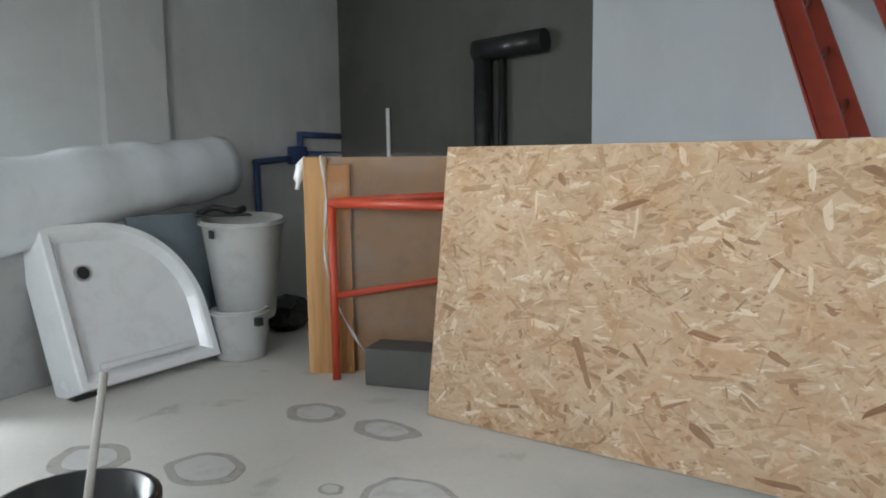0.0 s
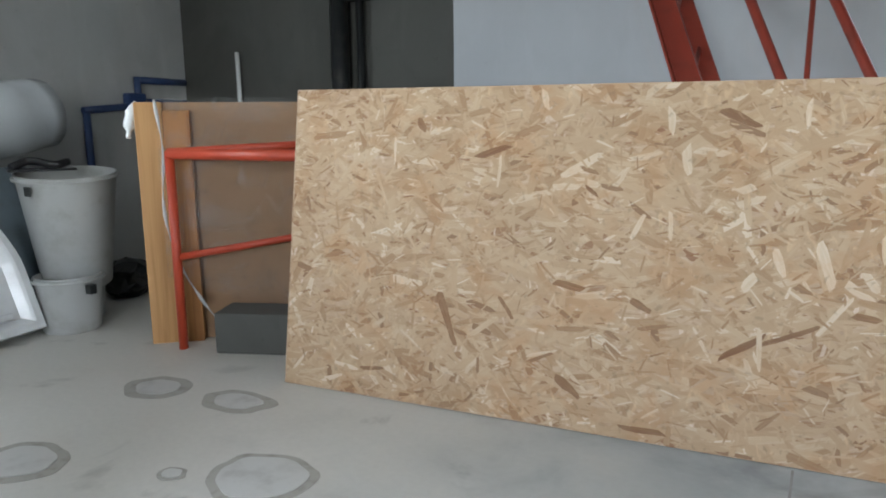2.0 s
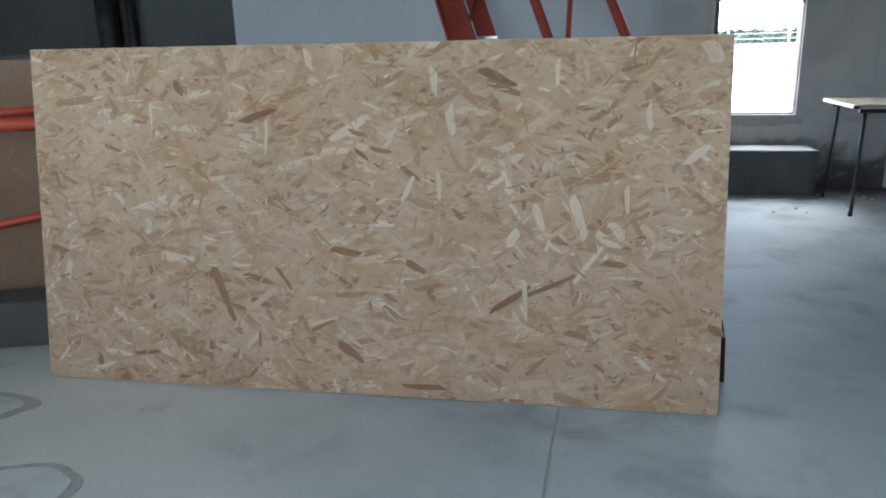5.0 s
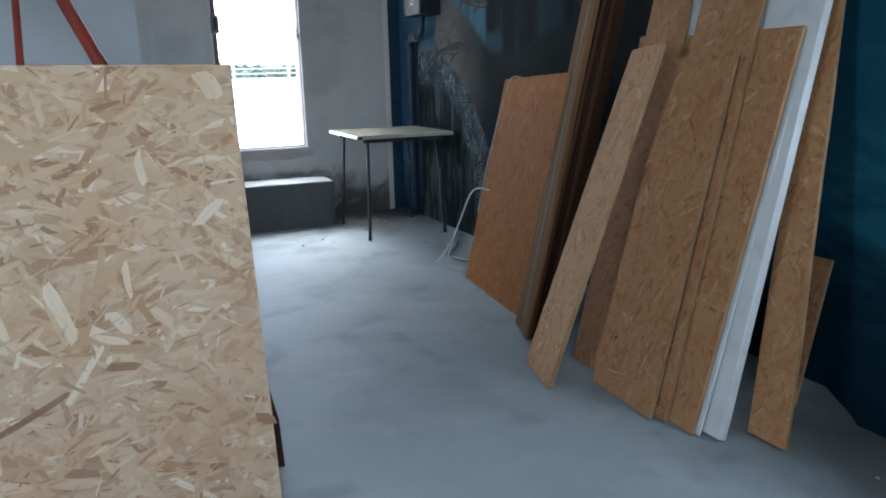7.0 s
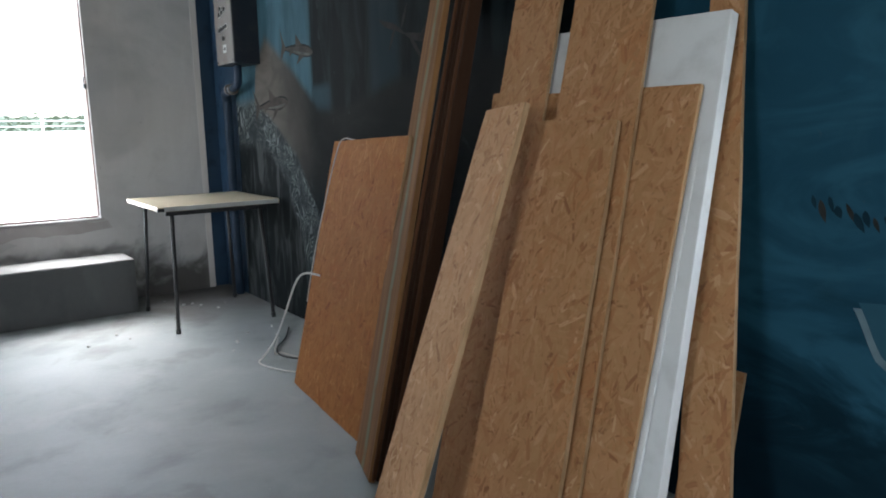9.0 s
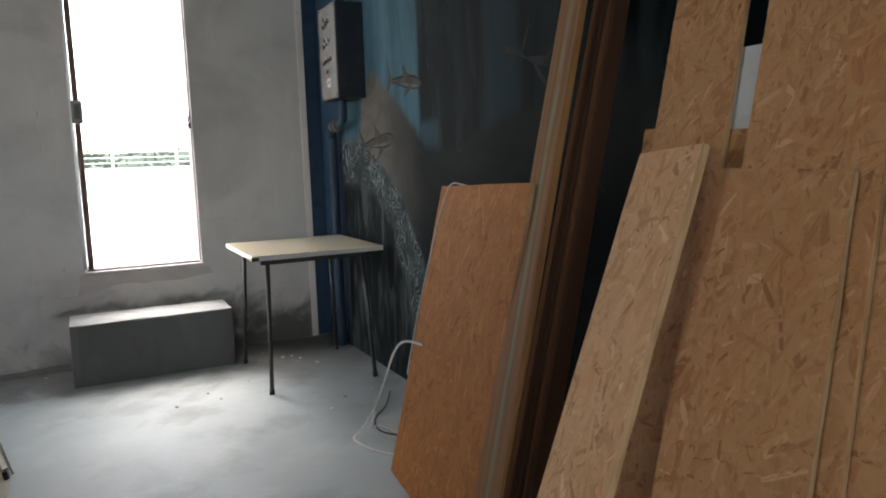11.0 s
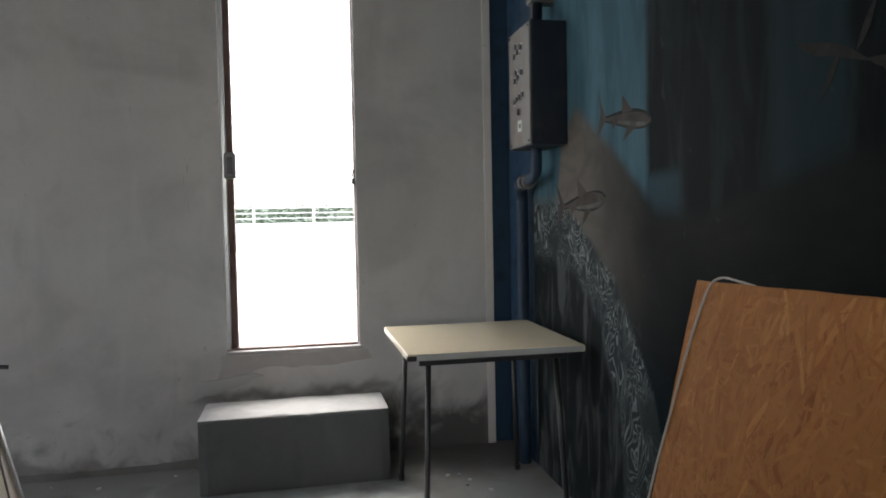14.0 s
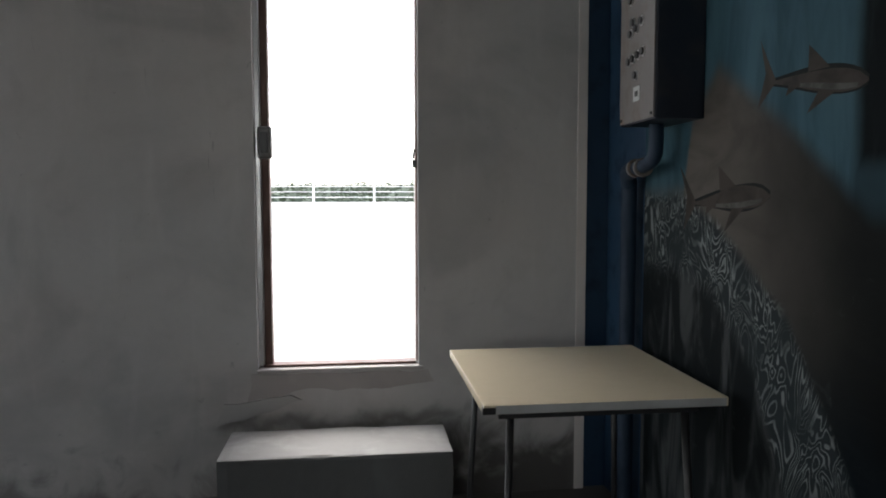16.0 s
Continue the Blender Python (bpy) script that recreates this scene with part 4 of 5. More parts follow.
# ---- control box and conduit on the painted wall ----
def control_box():
    d = 0.17
    c = thing("control_box", pose(WX, -0.725, 1.615), "wall mounted electrical control box with push buttons", "control box")
    part("body", box(B(), -d, 0, -0.155, 0.155, 0, 0.55, 0.006), M_boxside, c, "dark blue metal case")
    part("lid", box(B(), -d - 0.005, -d, -0.150, 0.150, 0.006, 0.544, 0.001), M_boxface, c, "scratched pale metal lid")
    spots = [(0.03, 0.47), (-0.04, 0.455), (0.0, 0.44), (0.05, 0.43), (0.03, 0.35), (-0.045, 0.34), (0.0, 0.325), (0.05, 0.315),
             (-0.06, 0.235), (-0.02, 0.23), (0.025, 0.225), (0.06, 0.22), (0.0, 0.165)]
    for k, (y, z) in enumerate(spots):
        b = part("button", sweep(B(), [(-d - 0.005, y, z), (-d - 0.016, y, z)], 0.013, 12), M_black, c)
        part("collar", sweep(B(), [(-d - 0.005, y, z), (-d - 0.009, y, z)], 0.017, 12), M_alu, b)
    part("label_plate", box(B(), -d - 0.007, -d - 0.005, -0.035, 0.02, 0.075, 0.125), M_bucket, c, "small pale label plate")
    part("label_mark", box(B(), -d - 0.008, -d - 0.007, -0.02, 0.005, 0.09, 0.11), M_black, c)
    for y in (-0.135, 0.135):
        for z in (0.02, 0.53):
            part("screw", sweep(B(), [(-d - 0.005, y, z), (-d - 0.009, y, z)], 0.006, 8), M_black, c)
    e = thing("conduit", pose(WX, -0.36, 0), "dark blue painted conduit running down the wall", "pipe")
    part("pipe", sweep(B(), smooth_path([(-0.05, 0.0, 0.0), (-0.05, 0.0, 0.7), (-0.05, 0.0, 1.36), (-0.055, -0.01, 1.41), (-0.075, -0.05, 1.45), (-0.08, -0.12, 1.465)]), 0.032, 14), M_navy, e)
    part("elbow", sweep(B(), smooth_path([(-0.08, -0.12, 1.465), (-0.085, -0.25, 1.475), (-0.085, -0.32, 1.50), (-0.085, -0.335, 1.55), (-0.085, -0.335, 1.62)]), 0.026, 12), M_navy, e)
    for y in (-0.13, -0.20):
        part("coupling", sweep(B(), [(-0.08, y, 1.467), (-0.081, y - 0.022, 1.469)], 0.036, 14), M_boxface, e, "scuffed metal coupling")
    p = thing("riser_pipe", pose(WX, -0.70, 2.165), "dark painted pipe rising from the control box", "pipe")
    part("pipe", sweep(B(), [(-0.08, 0, 0), (-0.08, 0, CEIL - 2.165)], 0.03, 12), M_boxside, p)
    part("clip", box(B(), -0.115, 0, -0.036, 0.036, 0.12, 0.15, 0.004), M_boxface, p)


control_box()


# ---- painted shapes of the mural ----
def mural_patch(name, outline, material, label, lift=0.003):
    bm = slab(B(), outline, 0, 0.0004)
    ob = mesh_object(name, bm, material, Matrix(((0, 0, -1, WX - 0.3 * (lift - 0.002)), (1, 0, 0, 0), (0, 1, 0, 0), (0, 0, 0, 1))))
    return tagged(ob, label, "mural", kind="structure")


def ragged(pts, amount=0.02, steps=5, seed=0):
    """A closed outline with hand-painted, uneven edges."""
    out = []
    for (ay, az), (by, bz) in zip(pts, pts[1:] + pts[:1]):
        for k in range(steps):
            t = k / steps
            y, z = ay + (by - ay) * t, az + (bz - az) * t
            v = noise.noise_vector(Vector((y * 6, z * 6, seed)))
            out.append((y + amount * v.x, z + amount * v.y))
    return out


def paint(name, base, other, scale=4.0, rough=0.6, lines=0.0, stretch=(1, 1, 1)):
    """Brushed wall paint; lines adds pale meandering strokes."""
    n = Net(name, rough)
    vec = n.scaled(*stretch)
    a = n.noise(scale, 6, vec, distort=1.2)
    col = n.mix(n.step(a, 0.35, 0.7), base, other)
    if lines:
        w = n.noise(lines, 1, vec, distort=0.7)
        bands = n.math("ABSOLUTE", n.math("SUBTRACT", n.math("FRACT", n.math("MULTIPLY", w, 14.0)), 0.5))
        stroke = n.math("SUBTRACT", 1.0, n.step(bands, 0.05, 0.17))
        stroke = n.math("MULTIPLY", stroke, n.step(n.noise(3.5, 3), 0.32, 0.55))
        col = n.mix(n.math("MULTIPLY", stroke, 0.8), col, (0.16, 0.20, 0.19))
    n.bump(n.noise(30, 4), 0.12, 0.003)
    return n.done(col, 0.75, 0.1)


M_brown = paint("brown_paint", (0.050, 0.042, 0.036), (0.028, 0.025, 0.022), 9.0)
M_coral = paint("pale_grey_paint", (0.030, 0.028, 0.026), (0.014, 0.014, 0.013), 9.0)
M_ocean = paint("ocean_blue_paint", (0.022, 0.070, 0.098), (0.014, 0.05, 0.074), 3.0)
M_seabed = paint("deep_blue_paint", (0.006, 0.022, 0.034), (0.004, 0.016, 0.026), 6.0)
M_chip = paint("pale_chipped_paint", (0.12, 0.17, 0.19), (0.07, 0.1, 0.12), 8.0)

mural_patch("painted_strip", [(0.2, 0.0), (-0.40, 0.0), (-0.40, 3.19), (0.2, 3.19)], M_strip, "dark blue painted strip beside the corner")


def spindle(y0, z0, y1, z1, fat):
    d = Vector((y1 - y0, z1 - z0))
    q = Vector((-d.y, d.x)).normalized()
    a = [Vector((y0, z0)) + d * t + q * fat * math.sin(math.pi * t ** 0.8) for t in [i / 9 for i in range(10)]]
    b = [Vector((y0, z0)) + d * t - q * fat * 0.7 * math.sin(math.pi * t ** 0.8) for t in [i / 9 for i in range(8, 0, -1)]]
    return ragged([(v.x, v.y) for v in a + b], 0.016, 3, 7)



def painted_fish(head, tail, fat, body, belly, label):
    """A fish in brush paint: body with a dark outline, forked tail, fins and a pale belly."""
    head, tail = Vector(head), Vector(tail)
    e = (tail - head).normalized()
    q = Vector((-e.y, e.x)) if e.x > 0 else Vector((e.y, -e.x))
    size = (tail - head).length

    def at(t, k):
        return head + e * size * t + q * k

    def half(t):
        return fat * math.sin(math.pi * t ** 0.7) * (1.1 - 0.45 * t) + 0.004

    ts = [i / 12 for i in range(13)]
    low = 0.8
    shapes = [
        ("outline", M_stroke, [at(t, half(t) + 0.007) for t in ts] + [at(t, -low * half(t) - 0.007) for t in ts[::-1]], 0.0008),
        ("tail_fin", body, [at(0.97, 0.006), at(1.22, 0.30 * size), at(1.10, 0.06 * size), at(1.16, -0.20 * size), at(0.97, -0.006)], 0.0012),
        ("back_fin", body, [at(0.38, half(0.38)), at(0.62, half(0.5) + 0.17 * size), at(0.60, half(0.6))], 0.0012),
        ("side_fin", body, [at(0.30, -low * half(0.3)), at(0.56, -low * half(0.4) - 0.15 * size), at(0.46, -low * half(0.46))], 0.0012),
        ("rear_fin", body, [at(0.70, -low * half(0.7)), at(0.82, -low * half(0.7) - 0.06 * size), at(0.80, -low * half(0.8))], 0.0012),
        ("body", body, [at(t, half(t)) for t in ts] + [at(t, -low * half(t)) for t in ts[::-1]], 0.0016),
        ("belly", belly, [at(t, -0.25 * half(t)) for t in ts[1:9]] + [at(t, -0.7 * half(t)) for t in ts[8:0:-1]], 0.0020)]
    f = thing("painted_fish", pose(0, 0, 0), label, "mural", kind="structure")
    for k, (name, material, pts, lift) in enumerate(shapes):
        bm = slab(B(), ragged([(p.x, p.y) for p in pts], 0.006, 2, 3 + k), 0, 0.0003)
        part(name, bm, material, f, m=Matrix(((0, 0, -1, WX - lift), (1, 0, 0, 0), (0, 1, 0, 0), (0, 0, 0, 1))))


M_stroke = paint("dark_brush_line", (0.008, 0.010, 0.011), (0.014, 0.015, 0.015), 9.0)
M_belly = paint("pale_brush_paint", (0.085, 0.083, 0.078), (0.045, 0.043, 0.04), 14.0)
painted_fish((-1.645, 1.617), (-1.27, 1.672), 0.030, M_brown, M_belly, "brown painted fish with pale belly in the mural")
painted_fish((-1.275, 1.360), (-0.82, 1.335), 0.036, M_brown, M_belly, "grey brown painted fish above the swirls")
for k, (a, b, w) in enumerate([((-2.36, 1.76), (-2.60, 1.66), 0.018), ((-2.58, 1.67), (-2.85, 1.60), 0.022), ((-2.50, 1.70), (-2.44, 1.60), 0.012),
                               ((-2.62, 1.66), (-2.75, 1.50), 0.014), ((-2.55, 1.69), (-2.62, 1.80), 0.012), ((-2.70, 1.64), (-2.84, 1.74), 0.012)]):
    mural_patch("painted_branch", spindle(a[0], a[1] - 0.05, b[0], b[1] - 0.05, w), M_coral, "pale grey painted branch in the mural", 0.0050 + 0.0006 * k)
flake = [(-4.625, 0.755), (-4.66, 0.70), (-4.70, 0.63), (-4.75, 0.585), (-4.84, 0.565), (-4.93, 0.58), (-5.05, 0.62), (-5.3, 0.63), (-5.35, 0.75), (-4.9, 0.78)]
flake = [(y + 0.03, z - 0.028) for y, z in flake]
mural_patch("chipped_rim", ragged(flake, 0.014, seed=8), M_chip, "pale chipped edge of flaking paint", 0.003)
mural_patch("flaked_patch", ragged([(y - 0.012, z + 0.016) for y, z in flake], 0.014, seed=8), M_ocean, "bare blue patch where paint has flaked", 0.0045)
rng = random.Random(4)
for k in range(11):
    y = -4.48 - 0.022 * k
    z = 1.0 - 0.006 * k + rng.uniform(-0.012, 0.012)
    mural_patch("paint_smear", spindle(y, z, y - rng.uniform(0.012, 0.035), z - rng.uniform(0.02, 0.055), rng.uniform(0.006, 0.012)),
                M_coral if k % 3 == 1 else M_seabed, "smear of paint on the wall", 0.003 + 0.0004 * k)


# ---- cables by the boards ----
def cable(name, pts, r, material, label):
    return tagged(mesh_object(name, sweep(B(), smooth_path(pts, 8), r, 8), material), label, "cable")


cable("power_cable", [(-0.30, -2.46, 0.52), (-0.345, -2.37, 0.525), (-0.365, -2.30, 0.47), (-0.38, -2.2, 0.31), (-0.39, -2.08, 0.15), (-0.42, -1.99, 0.04), (-0.45, -1.99, 0.008),
                      (-0.43, -2.12, 0.008), (-0.37, -2.23, 0.008), (-0.28, -2.30, 0.008)], 0.0048, M_cable, "loose white power cable looped on the floor")
cable("power_cable", [(-0.40, -2.14, 0.17), (-0.375, -2.02, 0.07), (-0.33, -1.92, 0.012), (-0.295, -1.90, 0.008), (-0.275, -1.96, 0.008), (-0.25, -2.04, 0.008), (-0.18, -2.2, 0.008)], 0.0046, M_cable, "white power cable end curled on the floor")
cable("thin_wire", [(-0.05, -1.46, 0.006), (-0.16, -1.66, 0.006), (-0.27, -1.80, 0.006), (-0.31, -1.95, 0.006), (-0.24, -2.06, 0.006), (-0.14, -2.0, 0.006), (-0.10, -2.2, 0.006)], 0.004, M_black, "thin dark wire on the floor by the wall")
TL, TR, BL = Vector((-0.142, -2.335, 1.129)), Vector((-0.185, -3.10, 1.15)), Vector((-0.430, -2.368, 0))


def on_offcut(across, down, proud=0.006):
    return TL + (TR - TL) * across + (BL - TL) * down + Vector((-proud, 0, 0.25 * proud))


cable("draped_cord", [on_offcut(0.30, -0.004, -0.010), on_offcut(0.22, -0.010, -0.004), on_offcut(0.14, -0.012, 0.003), on_offcut(0.09, 0.015), on_offcut(0.05, 0.12),
                      on_offcut(0.02, 0.28), on_offcut(-0.012, 0.42, 0.002), on_offcut(-0.02, 0.56, 0.0), on_offcut(0.004, 0.66)], 0.0028, M_cord, "grey cord draped over a strand board offcut")


# ---- beige board leaning on the white block ----
def beige_board():
    ob = leaning("panelled_board", [(-1.80, -2.50, 0), (-1.80, -1.60, 0), (-2.01, -1.60, 0.85), (-2.01, -2.50, 0.85)], 0.03, M_beige,
                 "beige panelled board leaning on the white wall", "board", "")
    groove = plain("dark_groove", (0.06, 0.045, 0.035), 0.8)
    part("groove", slab(B(), [(0.862, 0.71), (0.872, 0.71), (0.76, 0.06), (0.748, 0.06)], 0.0005, 0.002), groove, ob)
    part("groove", slab(B(), [(0.02, 0.735), (0.86, 0.735), (0.86, 0.745), (0.02, 0.745)], 0.0005, 0.002), groove, ob)
    part("top_rail", slab(B(), [(0.0, 0.80), (0.895, 0.80), (0.895, 0.873), (0.0, 0.873)], 0.0005, 0.008, 0.002), M_plaster, ob, "grey painted top rail")
    part("edge_trim", slab(B(), [(0.89, 0.0), (0.902, 0.0), (0.902, 0.79), (0.89, 0.79)], 0.0005, 0.010), M_alu, ob, "thin metal edge trim")
    part("screw", sweep(B(), [(0.875, 0.70, 0.0005), (0.875, 0.70, 0.006)], 0.006, 8), M_black, ob)
    bolt = part("bolt", box(B(), 0.735, 0.775, 0.04, 0.075, 0.0005, 0.02, 0.004), M_black, ob, "black sliding bolt")
    part("bolt_pin", sweep(B(), [(0.71, 0.055, 0.012), (0.80, 0.06, 0.012)], 0.007, 8), M_black, bolt)
    cable("black_hook", [(-2.035, -1.63, 0.76), (-2.02, -1.61, 0.84), (-2.00, -1.59, 0.868), (-1.975, -1.58, 0.878), (-1.945, -1.57, 0.875)], 0.007, M_black, "short black cable end sticking out above a board")


beige_board()


# ---- red steel behind the large board ----
def strut(bm, a, b, wide, thick, shift=(0, 0)):
    """A flat bar from a to b, wide across the room and thick along it."""
    ring = [[bm.verts.new(p + Vector((x + shift[0], y + shift[1], 0))) for x, y in
             ((-wide / 2, -thick / 2), (wide / 2, -thick / 2), (wide / 2, thick / 2), (-wide / 2, thick / 2))] for p in (a, b)]
    for k in range(4):
        bm.faces.new((ring[0][k], ring[0][(k + 1) % 4], ring[1][(k + 1) % 4], ring[1][k]))
    bm.faces.new(ring[0][::-1])
    bm.faces.new(ring[1])
    return bm


def lattice_girder():
    g = thing("lattice_girder", pose(0, 0, 0), "red painted steel girder leaning behind the large board", "girder", "red scaffold parts")
    lo, hi = Vector((-2.385, -4.07, 0.01)), Vector((-3.51, -2.43, 2.62))
    d = hi - lo
    front = part("channel", strut(B(), lo, hi, 0.100, 0.010), M_oldred, g, "dark red steel channel")
    part("flange", strut(B(), lo, hi, 0.010, 0.055, (-0.0555, -0.024)), M_oldred, front)
    part("flange", strut(B(), lo, hi, 0.010, 0.055, (0.0555, -0.024)), M_oldred, front)
    off = Vector((0.055, 0.35, 0))
    a, b = lo + off, lo + d * 0.80 + off
    part("flat_bar", strut(B(), a, b, 0.092, 0.030), M_oldred, g, "wide red flat bar")
    for k in range(1, 7):
        p, r = lo + d * (k / 9) + Vector((-0.02, 0.02, 0)), lo + d * ((k + 0.9) / 9) + off
        part("lacing_bar", sweep(B(), [p, r], 0.011, 8), M_oldred, g)
    c = lo + d * 0.468 + off
    part("clamp", box(B(), c.x - 0.075, c.x + 0.055, c.y - 0.035, c.y - 0.017, c.z - 0.012, c.z + 0.012, 0.003), M_alu, g, "grey steel clamp")


def ladder_frame():
    g = thing("scaffold_frame", pose(0, 0, 0), "red tubular scaffold frame leaning behind the large board", "scaffold frame", "red scaffold parts")
    lo, hi = Vector((-2.04, -4.02, 0.03)), Vector((-3.15, -2.36, 2.62))
    for off in (0.0, 0.325):
        knee = lo + (hi - lo) * 0.28 + Vector((off, 0, 0))
        part("upright", sweep(B(), smooth_path([(knee.x + 0.02, knee.y - 0.12, 0), (knee.x + 0.01, knee.y - 0.1, 0.4), knee, hi + Vector((off, 0, 0))]), 0.022, 12), M_oldred, g)
    for t in (0.3, 0.7, 0.9):
        p = lo + (hi - lo) * t
        part("crossbar", sweep(B(), [p, p + Vector((0.325, 0, 0))], 0.016, 10), M_oldred, g)
    part("tie_rod", sweep(B(), [(-2.455, -3.70, 0.5), (-2.455, -2.75, 1.98)], 0.012, 8), M_oldred, g)


lattice_girder()
ladder_frame()


def standing_frame():
    g = thing("scaffold_frame", pose(0, 0, 0), "orange red scaffold frame standing beside the wrapped boards", "scaffold frame", "red scaffold parts")
    a, b, c = Vector((-5.09, -4.23, 0)), Vector((-4.05, -4.05, 0)), Vector((-4.30, -3.50, 0))
    up = Vector((0, 0, 1))
    part("upright", sweep(B(), [a, a + up * 0.96], 0.022, 12), M_red, g)
    part("upright", sweep(B(), [c, c + up * 1.0], 0.02, 12), M_red, g)
    part("upright", sweep(B(), [b, b + up * 0.95], 0.02, 12), M_red, g)
    part("crossbar", sweep(B(), [a + up * 0.95, b + up * 0.94], 0.027, 12), M_red, g)
    part("crossbar", sweep(B(), [a + up * 0.955, c + up * 1.0], 0.02, 12), M_red, g)
    part("brace", sweep(B(), [a + up * 0.455, c + up * 0.59], 0.018, 12), M_red, g)


standing_frame()


# ---- boards wrapped in film beside the large board ----
def film_material():
    n = Net("clear_film", 0.25)
    crease = n.noise(7, 5, distort=2.0)
    ridge = n.math("ABSOLUTE", n.math("SUBTRACT", n.noise(3.2, 3, distort=1.2), 0.5))
    n.plug(n.math("ADD", 0.04, n.math("MULTIPLY", n.step(ridge, 0.05, 0.0), 0.12)), n.bsdf.inputs["Alpha"])
    n.bump(crease, 0.6, 0.03)
    return n.done((0.6, 0.62, 0.63))


M_film = film_material()
M_hem = plain("gathered_film", (0.52, 0.52, 0.52), 0.3, wear=0.2)


def wrapped_board():
    m = pose(-5.26, -4.20, 0, 0, 0, 41)
    w = thing("wrapped_board", m, "brown boards on edge wrapped in clear plastic film", "board")
    part("board", box(B(), 0.077, 1.30, 0.02, 0.14, 0.0, 1.19, 0.004), M_card, w, "brown fibreboard")
    part("end_batten", box(B(), -0.05, 0.075, -0.02, 0.16, 0.0, 1.19, 0.004), M_pine, w, "yellow pine end batten")
    # piece that paints the shaded side of the end batten
    part("shaded_side", box(B(), 0.077, 0.20, -0.03, 0.018, 0.0, 1.15, 0.004), M_pine_shaded, w, "side of the pine batten with shade painted in as darker orange")
    bm = B()
    cols, rows = 26, 20
    grid = [[bm.verts.new((0.05 + 1.2 * i / cols, -0.055 - 0.02 * noise.noise(Vector((i * 0.5, j * 0.5, 2))) - 0.05 * (1 - j / rows) ** 2 * (i / cols),
                           1.21 - (1.21 - 0.06) * (1 - j / rows) * min(1.0, 0.75 + 0.4 * i / cols))) for j in range(rows + 1)] for i in range(cols + 1)]
    for i in range(cols):
        for j in range(rows):
            f = bm.faces.new((grid[i][j], grid[i + 1][j], grid[i + 1][j + 1], grid[i][j + 1]))
            f.smooth = True
    part("plastic_film", bm, M_film, w, "clear creased plastic film")
    hem = smooth_path([(0.05, -0.06, 1.20), (0.075, -0.075, 0.95), (0.06, -0.08, 0.7), (0.10, -0.085, 0.45), (0.20, -0.10, 0.24), (0.29, -0.11, 0.10), (0.34, -0.12, 0.012)], 6)
    part("film_hem", sweep(B(), hem, [0.006 + 0.004 * math.sin(i * 1.1) for i in range(len(hem))], 6), M_hem, w, "gathered white hem of film")
    bm = B()
    sweep(bm, smooth_path([(-0.03, 0.05, 1.17), (-0.07, 0.03, 1.12), (-0.09, 0.02, 1.02)]), [0.04] * 6 + [0.03] * 4 + [0.012] * 3, 7)
    part("film_tail", bm, M_sanit, w, "white twist of film")


wrapped_board()
bm = box(B(), -0.32, 0.3, -0.1, 0.12, 0, 0.2, 0.012)
tagged(mesh_object("cement_block", bm, M_dark, pose(-4.62, -4.02, 0, 0, 0, 20)), "dark grey cement block on the floor", "block")


# ---- shower tray, bins, roll and bucket ----
def shower_tray():
    u = Vector((-0.09, 0.856, 0)).normalized()
    v = Vector((-0.34, 0.0, 0.94))
    v = (v - u * v.dot(u)).normalized()
    w = u.cross(v)
    m = Matrix((u, v, w)).transposed().to_4x4()
    m.translation = Vector((-5.80, -5.245, 0.055))
    t = thing("shower_tray", m, "white acrylic quadrant shower tray leaning on its side", "shower tray")
    S, R = 0.86, 0.56
    arc = [(S - R + R * math.sin(a), S - R + R * math.cos(a)) for a in [i * math.pi / 2 / 14 for i in range(15)]]
    outer = [(0, S), *arc, (S, 0), (0, 0)]

    def ring(k):
        c = Vector((S * 0.47, S * 0.47))
        return [tuple(c + (Vector(p) - c) * k) for p in outer]

    bm = B()
    loops = []
    for k, z in ((1.0, -0.24), (1.0, -0.012), (0.985, 0.0), (0.90, 0.0), (0.87, -0.012), (0.80, -0.05), (0.4, -0.055)):
        loops.append([bm.verts.new((x, y, z)) for x, y in ring(k)])
    n = len(outer)
    for a, b in zip(loops, loops[1:]):
        for i in range(n):
            bm.faces.new((a[i], a[(i + 1) % n], b[(i + 1) % n], b[i]))
    bm.faces.new(loops[-1])
    bm.faces.new(loops[0][::-1])
    part("tray", bm, M_sanit, t)
    part("ledge", box(B(), 0.14, 0.72, 0.085, 0.12, -0.045, -0.02, 0.01), M_sanit, t)
    drain = part("drain", sweep(B(), [(0.19, 0.60, -0.05), (0.19, 0.60, -0.038)], 0.045, 20), M_alu, t, "round drain fitting")
    part("drain_hole", sweep(B(), [(0.19, 0.60, -0.038), (0.19, 0.60, -0.036)], 0.034, 20), M_black, drain)
    part("foot_strip", box(B(), -0.002, 0.12, -0.03, -0.004, -0.235, -0.08, 0.004), M_blackpl, t, "black base strip")


shower_tray()


def tub(name, m, profile, material, label, handle=True):
    t = thing(name, m, label, "bucket")
    part("body", lathe(B(), profile), material, t)
    top_r, top_z = max(profile, key=lambda p: p[1])
    if handle:
        part("rim", lathe(B(), [(top_r + 0.001, top_z - 0.03), (top_r + 0.012, top_z - 0.028), (top_r + 0.012, top_z - 0.016), (top_r + 0.001, top_z - 0.014)], caps=False), material, t)
        for sx in (-1, 1):
            part("handle_lug", box(B(), sx * top_r - 0.012, sx * top_r + 0.018 * sx + 0.012, -0.02, 0.02, top_z - 0.09, top_z - 0.04, 0.004), M_blackpl, t)
    return t


